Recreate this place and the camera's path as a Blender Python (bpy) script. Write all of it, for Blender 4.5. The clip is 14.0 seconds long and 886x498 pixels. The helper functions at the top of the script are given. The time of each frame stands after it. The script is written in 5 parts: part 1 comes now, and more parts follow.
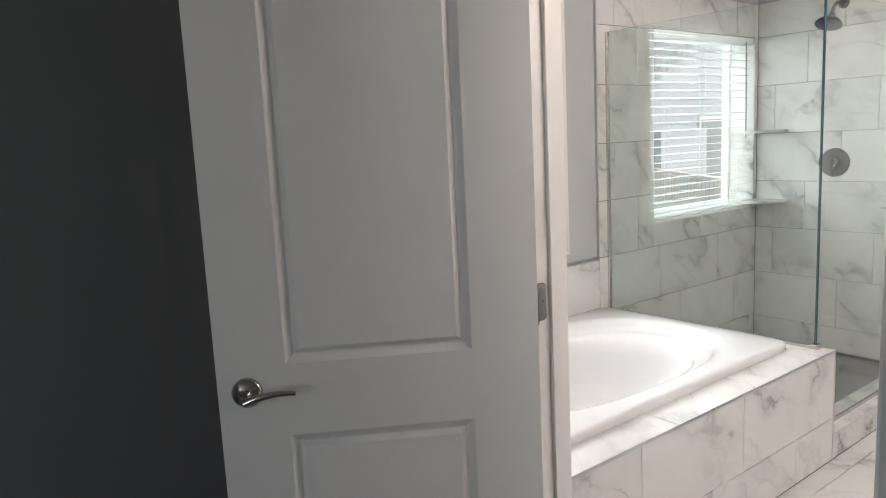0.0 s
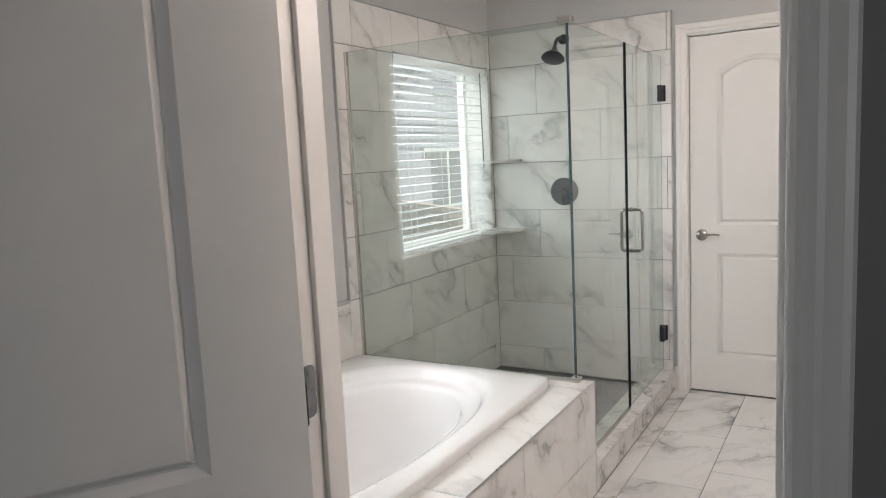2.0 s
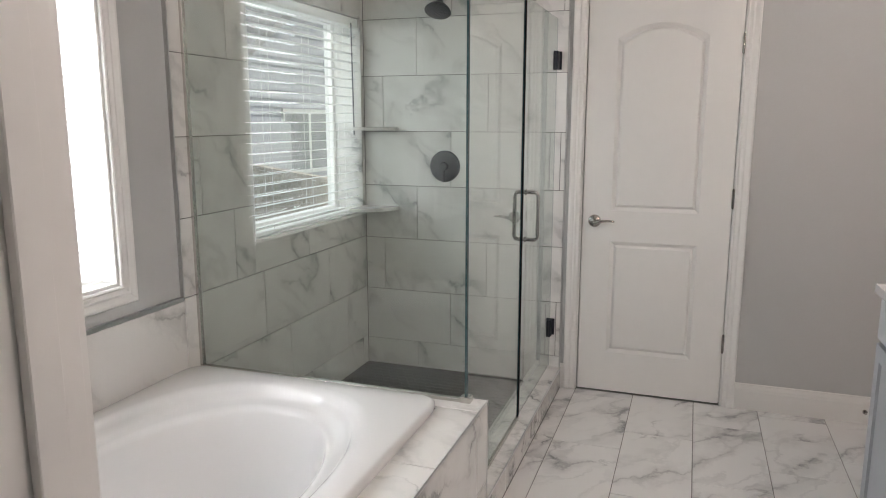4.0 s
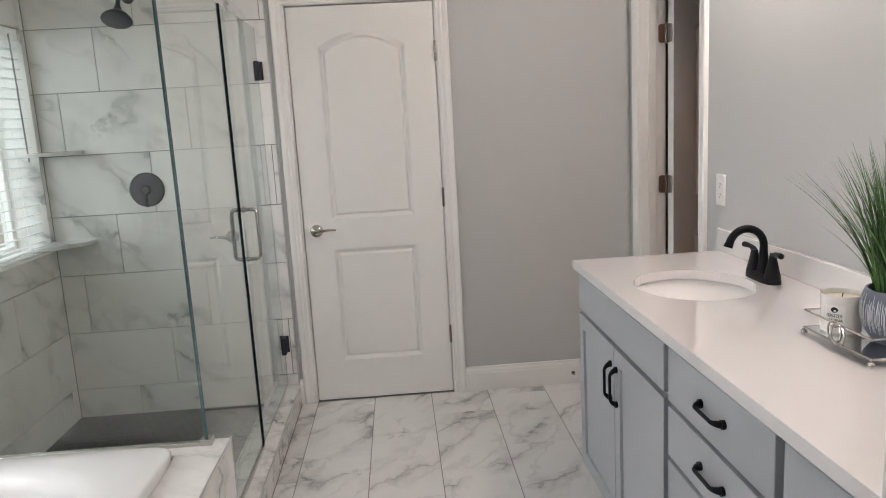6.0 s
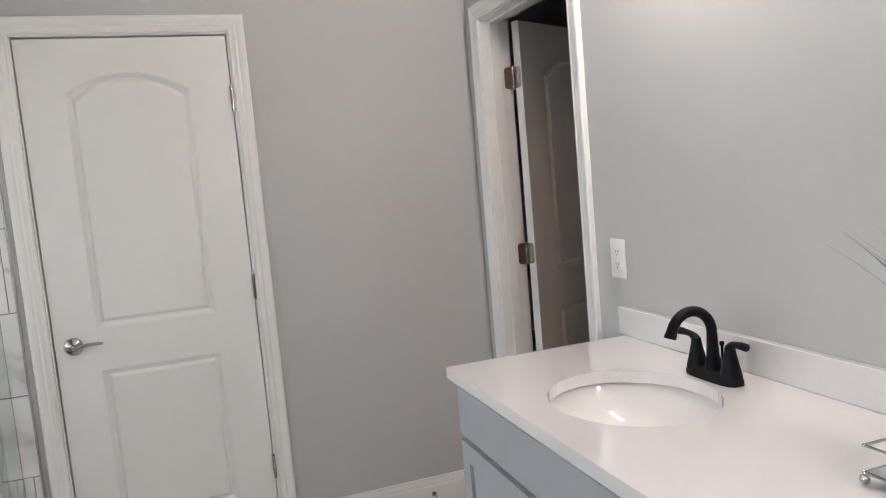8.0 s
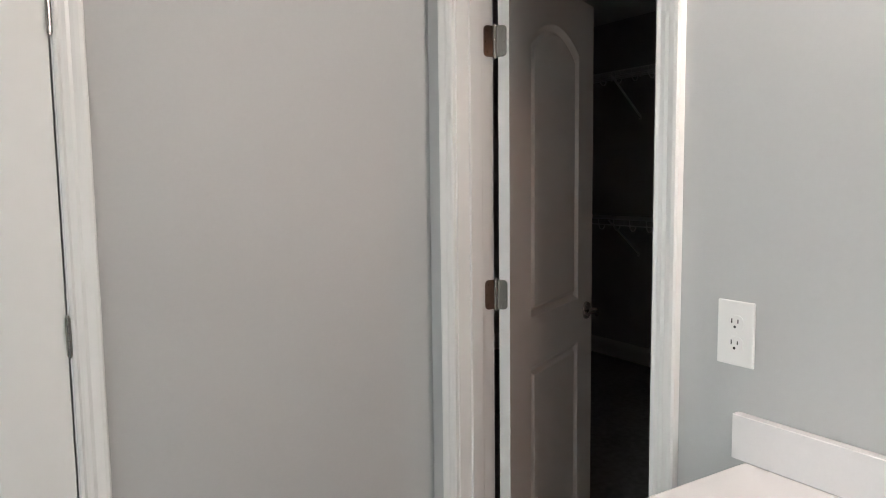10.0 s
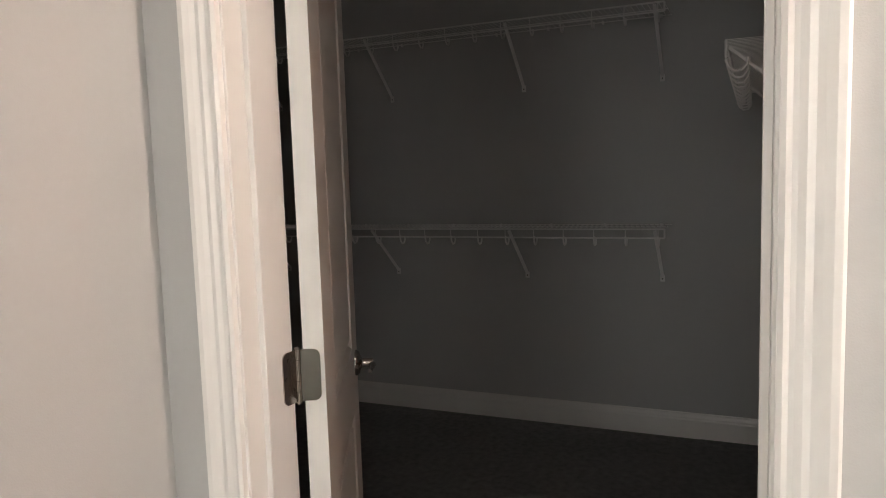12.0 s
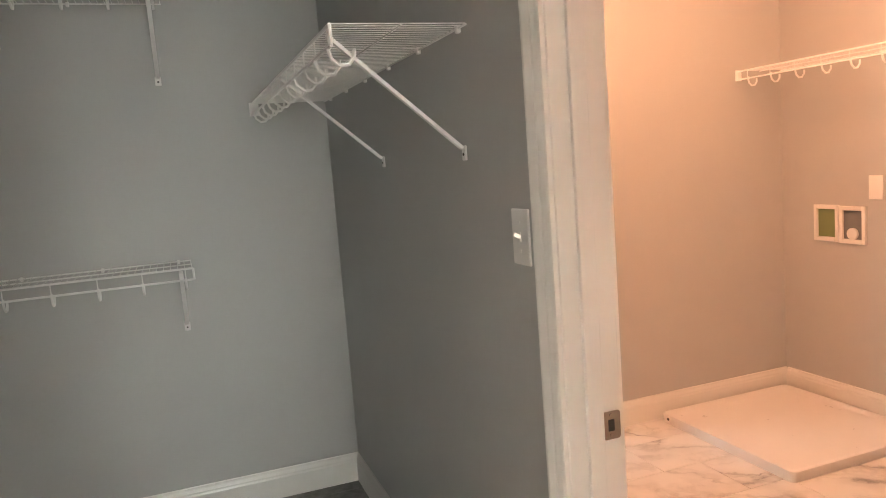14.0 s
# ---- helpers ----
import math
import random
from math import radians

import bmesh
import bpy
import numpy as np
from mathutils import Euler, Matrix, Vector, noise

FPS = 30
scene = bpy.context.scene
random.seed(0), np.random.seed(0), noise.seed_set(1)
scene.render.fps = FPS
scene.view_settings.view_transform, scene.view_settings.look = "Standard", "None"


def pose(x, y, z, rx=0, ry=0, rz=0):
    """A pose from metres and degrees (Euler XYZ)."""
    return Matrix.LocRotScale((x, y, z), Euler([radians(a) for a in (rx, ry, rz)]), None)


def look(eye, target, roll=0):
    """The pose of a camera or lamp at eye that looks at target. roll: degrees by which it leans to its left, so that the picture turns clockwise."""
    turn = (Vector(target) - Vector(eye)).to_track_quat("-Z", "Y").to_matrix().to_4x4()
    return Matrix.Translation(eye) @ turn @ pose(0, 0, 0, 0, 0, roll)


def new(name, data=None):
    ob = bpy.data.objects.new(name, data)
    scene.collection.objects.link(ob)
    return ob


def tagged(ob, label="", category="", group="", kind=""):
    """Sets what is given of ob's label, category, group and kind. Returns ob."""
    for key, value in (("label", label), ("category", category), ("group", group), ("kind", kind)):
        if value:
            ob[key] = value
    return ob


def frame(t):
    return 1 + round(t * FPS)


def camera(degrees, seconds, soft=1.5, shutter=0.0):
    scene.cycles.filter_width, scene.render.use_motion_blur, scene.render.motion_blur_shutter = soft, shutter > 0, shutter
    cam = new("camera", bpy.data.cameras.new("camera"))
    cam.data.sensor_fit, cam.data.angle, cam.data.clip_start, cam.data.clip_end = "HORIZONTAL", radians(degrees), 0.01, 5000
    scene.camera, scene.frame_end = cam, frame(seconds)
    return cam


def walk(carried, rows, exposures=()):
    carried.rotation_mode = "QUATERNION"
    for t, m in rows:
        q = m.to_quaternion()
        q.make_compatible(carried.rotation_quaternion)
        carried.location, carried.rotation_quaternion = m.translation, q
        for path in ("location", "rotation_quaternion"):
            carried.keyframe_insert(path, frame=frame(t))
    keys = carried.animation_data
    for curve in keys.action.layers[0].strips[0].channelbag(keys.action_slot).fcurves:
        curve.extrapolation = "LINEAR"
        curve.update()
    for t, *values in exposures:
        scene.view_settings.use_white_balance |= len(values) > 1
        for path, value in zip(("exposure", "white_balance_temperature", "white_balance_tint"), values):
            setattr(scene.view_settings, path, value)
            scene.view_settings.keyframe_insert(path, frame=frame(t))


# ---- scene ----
cam = camera(63.4, 14.0, 1.0)
PATH = [
    (0, (-0.522, -4.565, 1.439), (-2.079, -3.346, 1.14), -2.8),
    (0.5, (-0.585, -4.566, 1.429), (-1.923, -3.114, 1.109), -2.0),
    (1, (-0.63, -4.485, 1.44), (-1.846, -2.924, 1.149), -1.4),
    (1.5, (-0.712, -4.381, 1.439), (-1.84, -2.751, 1.174), -1.7),
    (2, (-0.867, -4.277, 1.434), (-1.872, -2.566, 1.184), -2.8),
    (2.2, (-0.948, -4.225, 1.438), (-1.903, -2.486, 1.187), -3.0),
    (4.3, (-1.182, -3.746, 1.445), (-1.749, -1.865, 1.07), 0.3),
    (4.5, (-1.187, -3.751, 1.45), (-1.687, -1.853, 1.061), 0.3),
    (5, (-1.203, -3.758, 1.455), (-1.522, -1.823, 1.059), -0.2),
    (5.5, (-1.204, -3.731, 1.459), (-1.303, -1.77, 1.079), -1.5),
    (6, (-1.216, -3.699, 1.451), (-1.105, -1.733, 1.1), -3.2),
    (6.5, (-1.205, -3.606, 1.436), (-0.91, -1.652, 1.13), -4.5),
    (7, (-1.186, -3.418, 1.443), (-0.772, -1.475, 1.208), -5.3),
    (7.5, (-1.186, -3.203, 1.432), (-0.657, -1.285, 1.224), -5.3),
    (7.7, (-1.187, -3.088, 1.414), (-0.608, -1.184, 1.216), -5.2),
    (9.8, (-1.133, -1.957, 1.427), (-0.139, -0.232, 1.232), -1.6),
    (10, (-1.127, -1.86, 1.42), (-0.067, -0.175, 1.226), -0.7),
    (10.5, (-1.047, -1.598, 1.438), (0.199, -0.043, 1.262), -0.7),
    (11, (-0.988, -1.322, 1.426), (0.483, 0.019, 1.227), -0.9),
    (11.5, (-0.94, -1.052, 1.444), (0.723, 0.036, 1.217), -1.8),
    (11.7, (-0.923, -0.972, 1.413), (0.811, 0.003, 1.212), -1.8),
    (12, (-0.842, -0.851, 1.4), (0.98, -0.053, 1.198), -1.8),
    (12.5, (-0.69, -0.682, 1.417), (1.25, -0.241, 1.217), -2.8),
    (13, (-0.5, -0.48, 1.412), (1.489, -0.503, 1.203), -4.0),
    (13.5, (-0.341, -0.431, 1.418), (1.607, -0.821, 1.19), -4.2),
    (14, (-0.202, -0.422, 1.438), (1.663, -1.104, 1.203), -4.4),
]
EXPOSURES = [
    (0, 0.6, 6350, 9), (1.0, 0.42, 6350, 9), (2.2, 0.3, 6450, 11), (4.3, -0.02, 6450, 11), (5.5, 0.02, 6450, 11), (7.0, 0.12, 6200, 9), (7.7, 0.12, 6150, 9),
    (9.8, 0.26, 6250, 7), (11.0, 0.6, 6350, 8), (12.0, 0.72, 7100, 13), (12.5, 1.12, 7500, 13), (13.0, 2.0, 7800, 13), (13.5, 2.7, 7500, 9), (14.0, 3.08, 7150, 6),
]
walk(cam, [(t, look(eye, target, roll)) for t, eye, target, roll in PATH], EXPOSURES)

SKY, SUN = 0.06, 3.4
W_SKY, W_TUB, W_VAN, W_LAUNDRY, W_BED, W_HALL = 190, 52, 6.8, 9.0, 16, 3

# ---- light ----
world = bpy.data.worlds.new("sky")
scene.world = world
world.use_nodes = True
wn = world.node_tree.nodes
sky = wn.new("ShaderNodeTexSky")
sky.sky_type = "NISHITA"
sky.sun_disc = False
sky.sun_elevation = radians(50)
sky.sun_rotation = radians(60)
world.node_tree.links.new(sky.outputs[0], wn["Background"].inputs[0])
wn["Background"].inputs[1].default_value = SKY


def lamp(name, kind, m, energy, color, **settings):
    data = bpy.data.lights.new(name, kind)
    data.energy, data.color = energy, color
    for key, value in settings.items():
        if key == "size":
            data.size = value
        elif key == "size_y":
            data.shape, data.size_y = "RECTANGLE", value
        elif key == "radius":
            data.shadow_soft_size = value
        elif key == "angle":
            data.angle = radians(value)
    ob = new(name, data)
    ob.matrix_world = m
    return ob


lamp("sun", "SUN", look((6, 4, 9), (0, 0, 0)), SUN, (1, 0.94, 0.86), angle=0.6)
# the bright western sky in front of the two bathroom windows
lamp("west_sky_daylight", "AREA", look((-5.2, -1.0, 2.45), (0, -1.0, 1.2)), W_SKY, (0.95, 0.97, 1), size=5.0, size_y=2.9)
lamp("tub_window_daylight", "AREA", look((-3.30, -2.405, 1.48), (0, -2.405, 1.48)), W_TUB, (0.95, 0.97, 1), size=1.0, size_y=1.12)
# warm bulbs of the vanity light on the wall over the counter
for ly in (-1.36, -1.54, -1.72, -2.72, -2.90, -3.08):
    lamp("vanity_bulb", "POINT", pose(-0.135, ly, 2.18), W_VAN, (1, 0.84, 0.76), radius=0.05)
# bulb in the laundry ceiling
lamp("laundry_bulb", "POINT", pose(1.7, -2.4, 2.45), W_LAUNDRY, (1, 0.455, 0.26), radius=0.1)
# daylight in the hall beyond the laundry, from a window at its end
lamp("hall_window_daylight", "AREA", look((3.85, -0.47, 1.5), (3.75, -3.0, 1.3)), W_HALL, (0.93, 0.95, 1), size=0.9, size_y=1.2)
# fill lamp outside an unseen bedroom window, added behind the camera
lamp("bedroom_fill_daylight", "AREA", look((-0.3, -8.16, 1.5), (-0.3, -4.0, 1.4)), W_BED, (0.97, 0.97, 1), size=1.5, size_y=1.4)

# ---- materials ----


def material(name, color, rough=0.5, metal=0.0, grain=0.0, scale=40.0, bump=0.0, bscale=300.0, spec=0.5, coat=0.0, per_object=0.0, stain=0.0):
    """A surface with two scales of colour change and fine relief."""
    m = bpy.data.materials.new(name)
    m.use_nodes = True
    n, l = m.node_tree.nodes, m.node_tree.links
    b = n["Principled BSDF"]
    b.inputs["Base Color"].default_value = (*color, 1)
    b.inputs["Roughness"].default_value = rough
    b.inputs["Metallic"].default_value = metal
    b.inputs["Specular IOR Level"].default_value = spec
    b.inputs["Coat Weight"].default_value = coat
    co = n.new("ShaderNodeTexCoord")
    if grain or stain or per_object:
        big = n.new("ShaderNodeTexNoise")
        big.inputs["Scale"].default_value = 1.7
        big.inputs["Detail"].default_value = 4
        fine = n.new("ShaderNodeTexNoise")
        fine.inputs["Scale"].default_value = scale
        fine.inputs["Detail"].default_value = 6
        for t in (big, fine):
            l.new(co.outputs["Object"], t.inputs["Vector"])
        total = n.new("ShaderNodeMath")
        total.operation = "MULTIPLY_ADD"
        l.new(fine.outputs[0], total.inputs[0])
        total.inputs[1].default_value = grain
        total.inputs[2].default_value = 1 - grain / 2 - stain / 2 - per_object / 2
        add = n.new("ShaderNodeMath")
        add.operation = "MULTIPLY_ADD"
        l.new(big.outputs[0], add.inputs[0])
        add.inputs[1].default_value = stain
        l.new(total.outputs[0], add.inputs[2])
        last = add
        if per_object:
            info = n.new("ShaderNodeObjectInfo")
            more = n.new("ShaderNodeMath")
            more.operation = "MULTIPLY_ADD"
            l.new(info.outputs["Random"], more.inputs[0])
            more.inputs[1].default_value = per_object
            l.new(add.outputs[0], more.inputs[2])
            last = more
        mul = n.new("ShaderNodeVectorMath")
        mul.operation = "SCALE"
        mul.inputs[0].default_value = color
        l.new(last.outputs[0], mul.inputs["Scale"])
        l.new(mul.outputs[0], b.inputs["Base Color"])
        rr = n.new("ShaderNodeMath")
        rr.operation = "MULTIPLY_ADD"
        l.new(fine.outputs[0], rr.inputs[0])
        rr.inputs[1].default_value = 0.12
        rr.inputs[2].default_value = max(rough - 0.06, 0.02)
        l.new(rr.outputs[0], b.inputs["Roughness"])
    if bump:
        t = n.new("ShaderNodeTexNoise")
        t.inputs["Scale"].default_value = bscale
        t.inputs["Detail"].default_value = 3
        l.new(co.outputs["Object"], t.inputs["Vector"])
        bp = n.new("ShaderNodeBump")
        bp.inputs["Strength"].default_value = bump
        bp.inputs["Distance"].default_value = 0.002
        l.new(t.outputs[0], bp.inputs["Height"])
        l.new(bp.outputs[0], b.inputs["Normal"])
    return m


def marble(name, base, vein, rough, scale=1.0, amount=1.0):
    """White glazed tile with soft grey clouds and thin diagonal veins, other on each tile."""
    m = bpy.data.materials.new(name)
    m.use_nodes = True
    n, l = m.node_tree.nodes, m.node_tree.links
    b = n["Principled BSDF"]
    b.inputs["Roughness"].default_value = rough
    co, info = n.new("ShaderNodeTexCoord"), n.new("ShaderNodeObjectInfo")
    shift = n.new("ShaderNodeVectorMath")
    shift.operation = "MULTIPLY_ADD"
    l.new(info.outputs["Random"], shift.inputs[0])
    shift.inputs[1].default_value = (37.0, 53.0, 71.0)
    l.new(co.outputs["Object"], shift.inputs[2])
    lean = n.new("ShaderNodeMapping")
    turned = n.new("ShaderNodeMapping")
    turned.inputs["Rotation"].default_value = (0.0, 0.0, radians(36))
    l.new(shift.outputs[0], turned.inputs[0])
    lean.inputs["Scale"].default_value = (0.34, 1.0, 1.0)
    l.new(turned.outputs[0], lean.inputs[0])
    warp = n.new("ShaderNodeTexNoise")
    warp.inputs["Scale"].default_value = 5.5 * scale
    warp.inputs["Detail"].default_value = 6
    warp.inputs["Roughness"].default_value = 0.6
    l.new(shift.outputs[0], warp.inputs["Vector"])
    mix = n.new("ShaderNodeVectorMath")
    mix.operation = "MULTIPLY_ADD"
    l.new(warp.outputs["Color"], mix.inputs[0])
    mix.inputs[1].default_value = (0.16, 0.16, 0.16)
    l.new(lean.outputs[0], mix.inputs[2])

    def ridge(size, sharp, detail):
        t = n.new("ShaderNodeTexNoise")
        t.inputs["Scale"].default_value = size * scale
        t.inputs["Detail"].default_value = detail
        t.inputs["Roughness"].default_value = 0.45
        l.new(mix.outputs[0], t.inputs["Vector"])
        a = n.new("ShaderNodeMath")
        a.operation = "SUBTRACT"
        l.new(t.outputs[0], a.inputs[0])
        a.inputs[1].default_value = 0.5
        c = n.new("ShaderNodeMath")
        c.operation = "ABSOLUTE"
        l.new(a.outputs[0], c.inputs[0])
        r = n.new("ShaderNodeMapRange")
        r.inputs["From Min"].default_value = 0.0
        r.inputs["From Max"].default_value = sharp
        r.inputs["To Min"].default_value = 1.0
        r.inputs["To Max"].default_value = 0.0
        l.new(c.outputs[0], r.inputs["Value"])
        return r

    def times(a, k, gate=None):
        r = n.new("ShaderNodeMath")
        r.operation = "MULTIPLY"
        l.new(a.outputs[0], r.inputs[0])
        if gate is None:
            r.inputs[1].default_value = k
            return r
        l.new(gate.outputs[0], r.inputs[1])
        return times(r, k)

    gate = n.new("ShaderNodeTexNoise")
    gate.inputs["Scale"].default_value = 3.2 * scale
    gate.inputs["Detail"].default_value = 3
    l.new(shift.outputs[0], gate.inputs["Vector"])
    gr = n.new("ShaderNodeMapRange")
    gr.inputs["From Min"].default_value = 0.36
    gr.inputs["From Max"].default_value = 0.58
    l.new(gate.outputs[0], gr.inputs["Value"])
    # short dark ends where a vein breaks off
    spot = n.new("ShaderNodeTexNoise")
    spot.inputs["Scale"].default_value = 6.5 * scale
    spot.inputs["Detail"].default_value = 2
    l.new(shift.outputs[0], spot.inputs["Vector"])
    sp = n.new("ShaderNodeMapRange")
    sp.inputs["From Min"].default_value = 0.56
    sp.inputs["From Max"].default_value = 0.66
    l.new(spot.outputs[0], sp.inputs["Value"])
    both = None
    for layer in (times(ridge(2.4, 0.085, 2), 0.30 * amount, gr), times(ridge(2.4, 0.020, 3), 0.34 * amount, gr),
                  times(ridge(5.2, 0.045, 4), 0.22 * amount, gr), times(ridge(2.4, 0.012, 5), 0.38 * amount, sp)):
        if both is None:
            both = layer
            continue
        more = n.new("ShaderNodeMath")
        more.operation = "ADD"
        more.use_clamp = True
        l.new(both.outputs[0], more.inputs[0])
        l.new(layer.outputs[0], more.inputs[1])
        both = more
    col = n.new("ShaderNodeMix")
    col.data_type = "RGBA"
    col.inputs[6].default_value = (*base, 1)
    col.inputs[7].default_value = (*vein, 1)
    l.new(both.outputs[0], col.inputs[0])
    l.new(col.outputs[2], b.inputs["Base Color"])
    return m


def glass(name, tint=(0.96, 0.985, 0.97), rough=0.0, ior=1.5):
    m = bpy.data.materials.new(name)
    m.use_nodes = True
    b = m.node_tree.nodes["Principled BSDF"]
    b.inputs["Base Color"].default_value = (*tint, 1)
    b.inputs["Roughness"].default_value = rough
    b.inputs["Transmission Weight"].default_value = 1
    b.inputs["IOR"].default_value = ior
    return m


PAINT = material("grey_wall_paint", (0.50, 0.505, 0.50), 0.62, grain=0.05, scale=90, bump=0.12, bscale=420, stain=0.03)
CHARCOAL = material("charcoal_wall_paint", (0.22, 0.218, 0.22), 0.6, grain=0.06, scale=90, bump=0.12, bscale=420, stain=0.05)
CEIL = material("ceiling_paint", (0.78, 0.78, 0.77), 0.8, grain=0.04, bump=0.2, bscale=250)
TRIM = material("white_trim_paint", (0.80, 0.79, 0.765), 0.32, grain=0.03, scale=30, bump=0.04, bscale=120)
LEAF = material("door_paint", (0.80, 0.79, 0.765), 0.36, grain=0.03, scale=25, bump=0.07, bscale=260)
TILE = marble("marble_wall_tile", (0.76, 0.75, 0.725), (0.29, 0.29, 0.285), 0.16, 1.0, 0.95)
CTILE = marble("banded_marble_tile", (0.76, 0.75, 0.725), (0.25, 0.25, 0.25), 0.14, 1.7, 1.15)
FTILE = marble("marble_floor_tile", (0.76, 0.755, 0.74), (0.27, 0.27, 0.275), 0.22, 1.1, 1.1)
GROUT = material("grey_grout", (0.22, 0.215, 0.205), 0.9, grain=0.2, scale=200)
SLATE = material("dark_mosaic", (0.060, 0.058, 0.058), 0.45, grain=0.4, scale=60, per_object=0.3)
SLATE_GROUT = material("dark_grout", (0.16, 0.155, 0.15), 0.9, grain=0.2, scale=200)
QUARTZ = material("white_quartz", (0.77, 0.75, 0.745), 0.04, grain=0.05, scale=160, stain=0.02, coat=1.0)
CABINET = material("grey_cabinet_paint", (0.385, 0.40, 0.425), 0.36, grain=0.04, scale=40, bump=0.05, bscale=180)
# grey with the shade of recesses put into it; the tilt wand uses it too
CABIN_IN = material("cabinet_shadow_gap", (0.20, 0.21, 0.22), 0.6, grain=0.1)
BLACK = material("matte_black_metal", (0.005, 0.005, 0.007), 0.42, metal=0.0, grain=0.2, scale=80, spec=0.18)
BRONZE = material("dark_bronze", (0.026, 0.028, 0.036), 0.36, metal=0.25, grain=0.15, scale=30)
NICKEL = material("satin_nickel", (0.47, 0.44, 0.41), 0.17, metal=1.0, grain=0.04, scale=14)
STEEL = material("brushed_steel", (0.58, 0.56, 0.53), 0.22, metal=1.0, grain=0.04, scale=14)
EDGE = material("metal_tile_edge", (0.55, 0.55, 0.55), 0.3, metal=1.0, grain=0.1)
ACRYLIC = material("white_acrylic", (0.77, 0.765, 0.76), 0.1, grain=0.01, stain=0.015, coat=0.4)
CERAMIC = material("white_ceramic", (0.84, 0.83, 0.82), 0.08, grain=0.01, coat=0.5)
PLASTIC = material("white_plastic", (0.82, 0.81, 0.79), 0.35, grain=0.02)
SLOT = material("socket_slot", (0.02, 0.02, 0.02), 0.6)
WIRE = material("white_coated_wire", (0.88, 0.88, 0.87), 0.4, grain=0.03)
CARPET = material("grey_carpet", (0.26, 0.255, 0.25), 1.0, grain=0.9, scale=28, bump=1.0, bscale=500, stain=0.5, spec=0.1)
GLASS = glass("clear_glass", (0.83, 0.90, 0.87), ior=1.5)
PANE = glass("window_glass", (0.99, 0.995, 0.99))
GLASS_EDGE = material("green_glass_edge", (0.030, 0.085, 0.095), 0.2, spec=0.5, grain=0.1)
SEAL = material("black_seal", (0.004, 0.004, 0.004), 0.7, spec=0.1)
BLIND = material("white_blind_slat", (0.82, 0.82, 0.81), 0.45, grain=0.03)
bn, bl = BLIND.node_tree.nodes, BLIND.node_tree.links
glow, blend = bn.new("ShaderNodeBsdfTranslucent"), bn.new("ShaderNodeMixShader")
glow.inputs[0].default_value = (0.85, 0.85, 0.83, 1)
blend.inputs[0].default_value = 0.45
bl.new(bn["Principled BSDF"].outputs[0], blend.inputs[1])
bl.new(glow.outputs[0], blend.inputs[2])
bl.new(blend.outputs[0], bn["Material Output"].inputs[0])
TOWEL = material("white_terry", (0.88, 0.875, 0.865), 0.95, grain=0.12, scale=180, bump=0.6, bscale=500)
POT = material("glazed_pot", (0.115, 0.125, 0.165), 0.42, grain=0.25, scale=60, bump=0.2, bscale=150)
STROKE = material("pale_brush_stroke", (0.62, 0.64, 0.67), 0.5, grain=0.2, scale=90)
SOIL = material("dark_soil", (0.03, 0.025, 0.02), 0.95, grain=0.5, bump=0.8, bscale=120)
GRASS = material("grass_blade", (0.07, 0.17, 0.035), 0.45, grain=0.6, scale=9)
GRASS_DARK = material("dark_grass_blade", (0.028, 0.075, 0.02), 0.5, grain=0.6, scale=9)
MIRROR = material("mirror_glass", (0.82, 0.84, 0.85), 0.02, metal=1.0)
WAX = material("candle_wax", (0.80, 0.74, 0.62), 0.45, grain=0.04)
JAR = material("white_candle_jar", (0.80, 0.78, 0.75), 0.14, grain=0.02, coat=0.3)
LABEL = material("paper_label", (0.83, 0.82, 0.80), 0.6, grain=0.03)
INK = material("black_ink", (0.015, 0.015, 0.02), 0.6)
PAN = material("white_drain_pan", (0.80, 0.79, 0.78), 0.3, grain=0.03, scale=20)
HOUSE_PANE = material("dark_window_pane", (0.22, 0.23, 0.25), 0.1, spec=0.8)
SIDING = material("pale_siding", (0.42, 0.42, 0.47), 0.7, grain=0.1, scale=8)
ROOF = material("grey_shingles", (0.28, 0.27, 0.27), 0.9, grain=0.5, scale=30)
FENCE = material("tan_fence_wood", (0.62, 0.51, 0.40), 0.8, grain=0.4, scale=12)
LAWN = material("lawn", (0.10, 0.13, 0.05), 0.95, grain=0.6, scale=6, stain=0.3)
GREENBOX = material("green_box_back", (0.20, 0.26, 0.12), 0.6)

# ---- building helpers ----


def box(bm, x0, x1, y0, y1, z0, z1, bevel=0.0, segs=1):
    """Adds a box, its edges rounded by bevel."""
    made = bmesh.ops.create_cube(bm, size=1.0)["verts"]
    for v in made:
        v.co = ((x0 + x1) / 2 + v.co.x * (x1 - x0), (y0 + y1) / 2 + v.co.y * (y1 - y0), (z0 + z1) / 2 + v.co.z * (z1 - z0))
    if bevel:
        edges = list({e for v in made for e in v.link_edges})
        bmesh.ops.bevel(bm, geom=edges, offset=bevel, segments=segs, affect="EDGES", profile=0.5)
    return bm


def boxm(*size, bevel=0.0, segs=1):
    return box(bmesh.new(), *size, bevel=bevel, segs=segs)


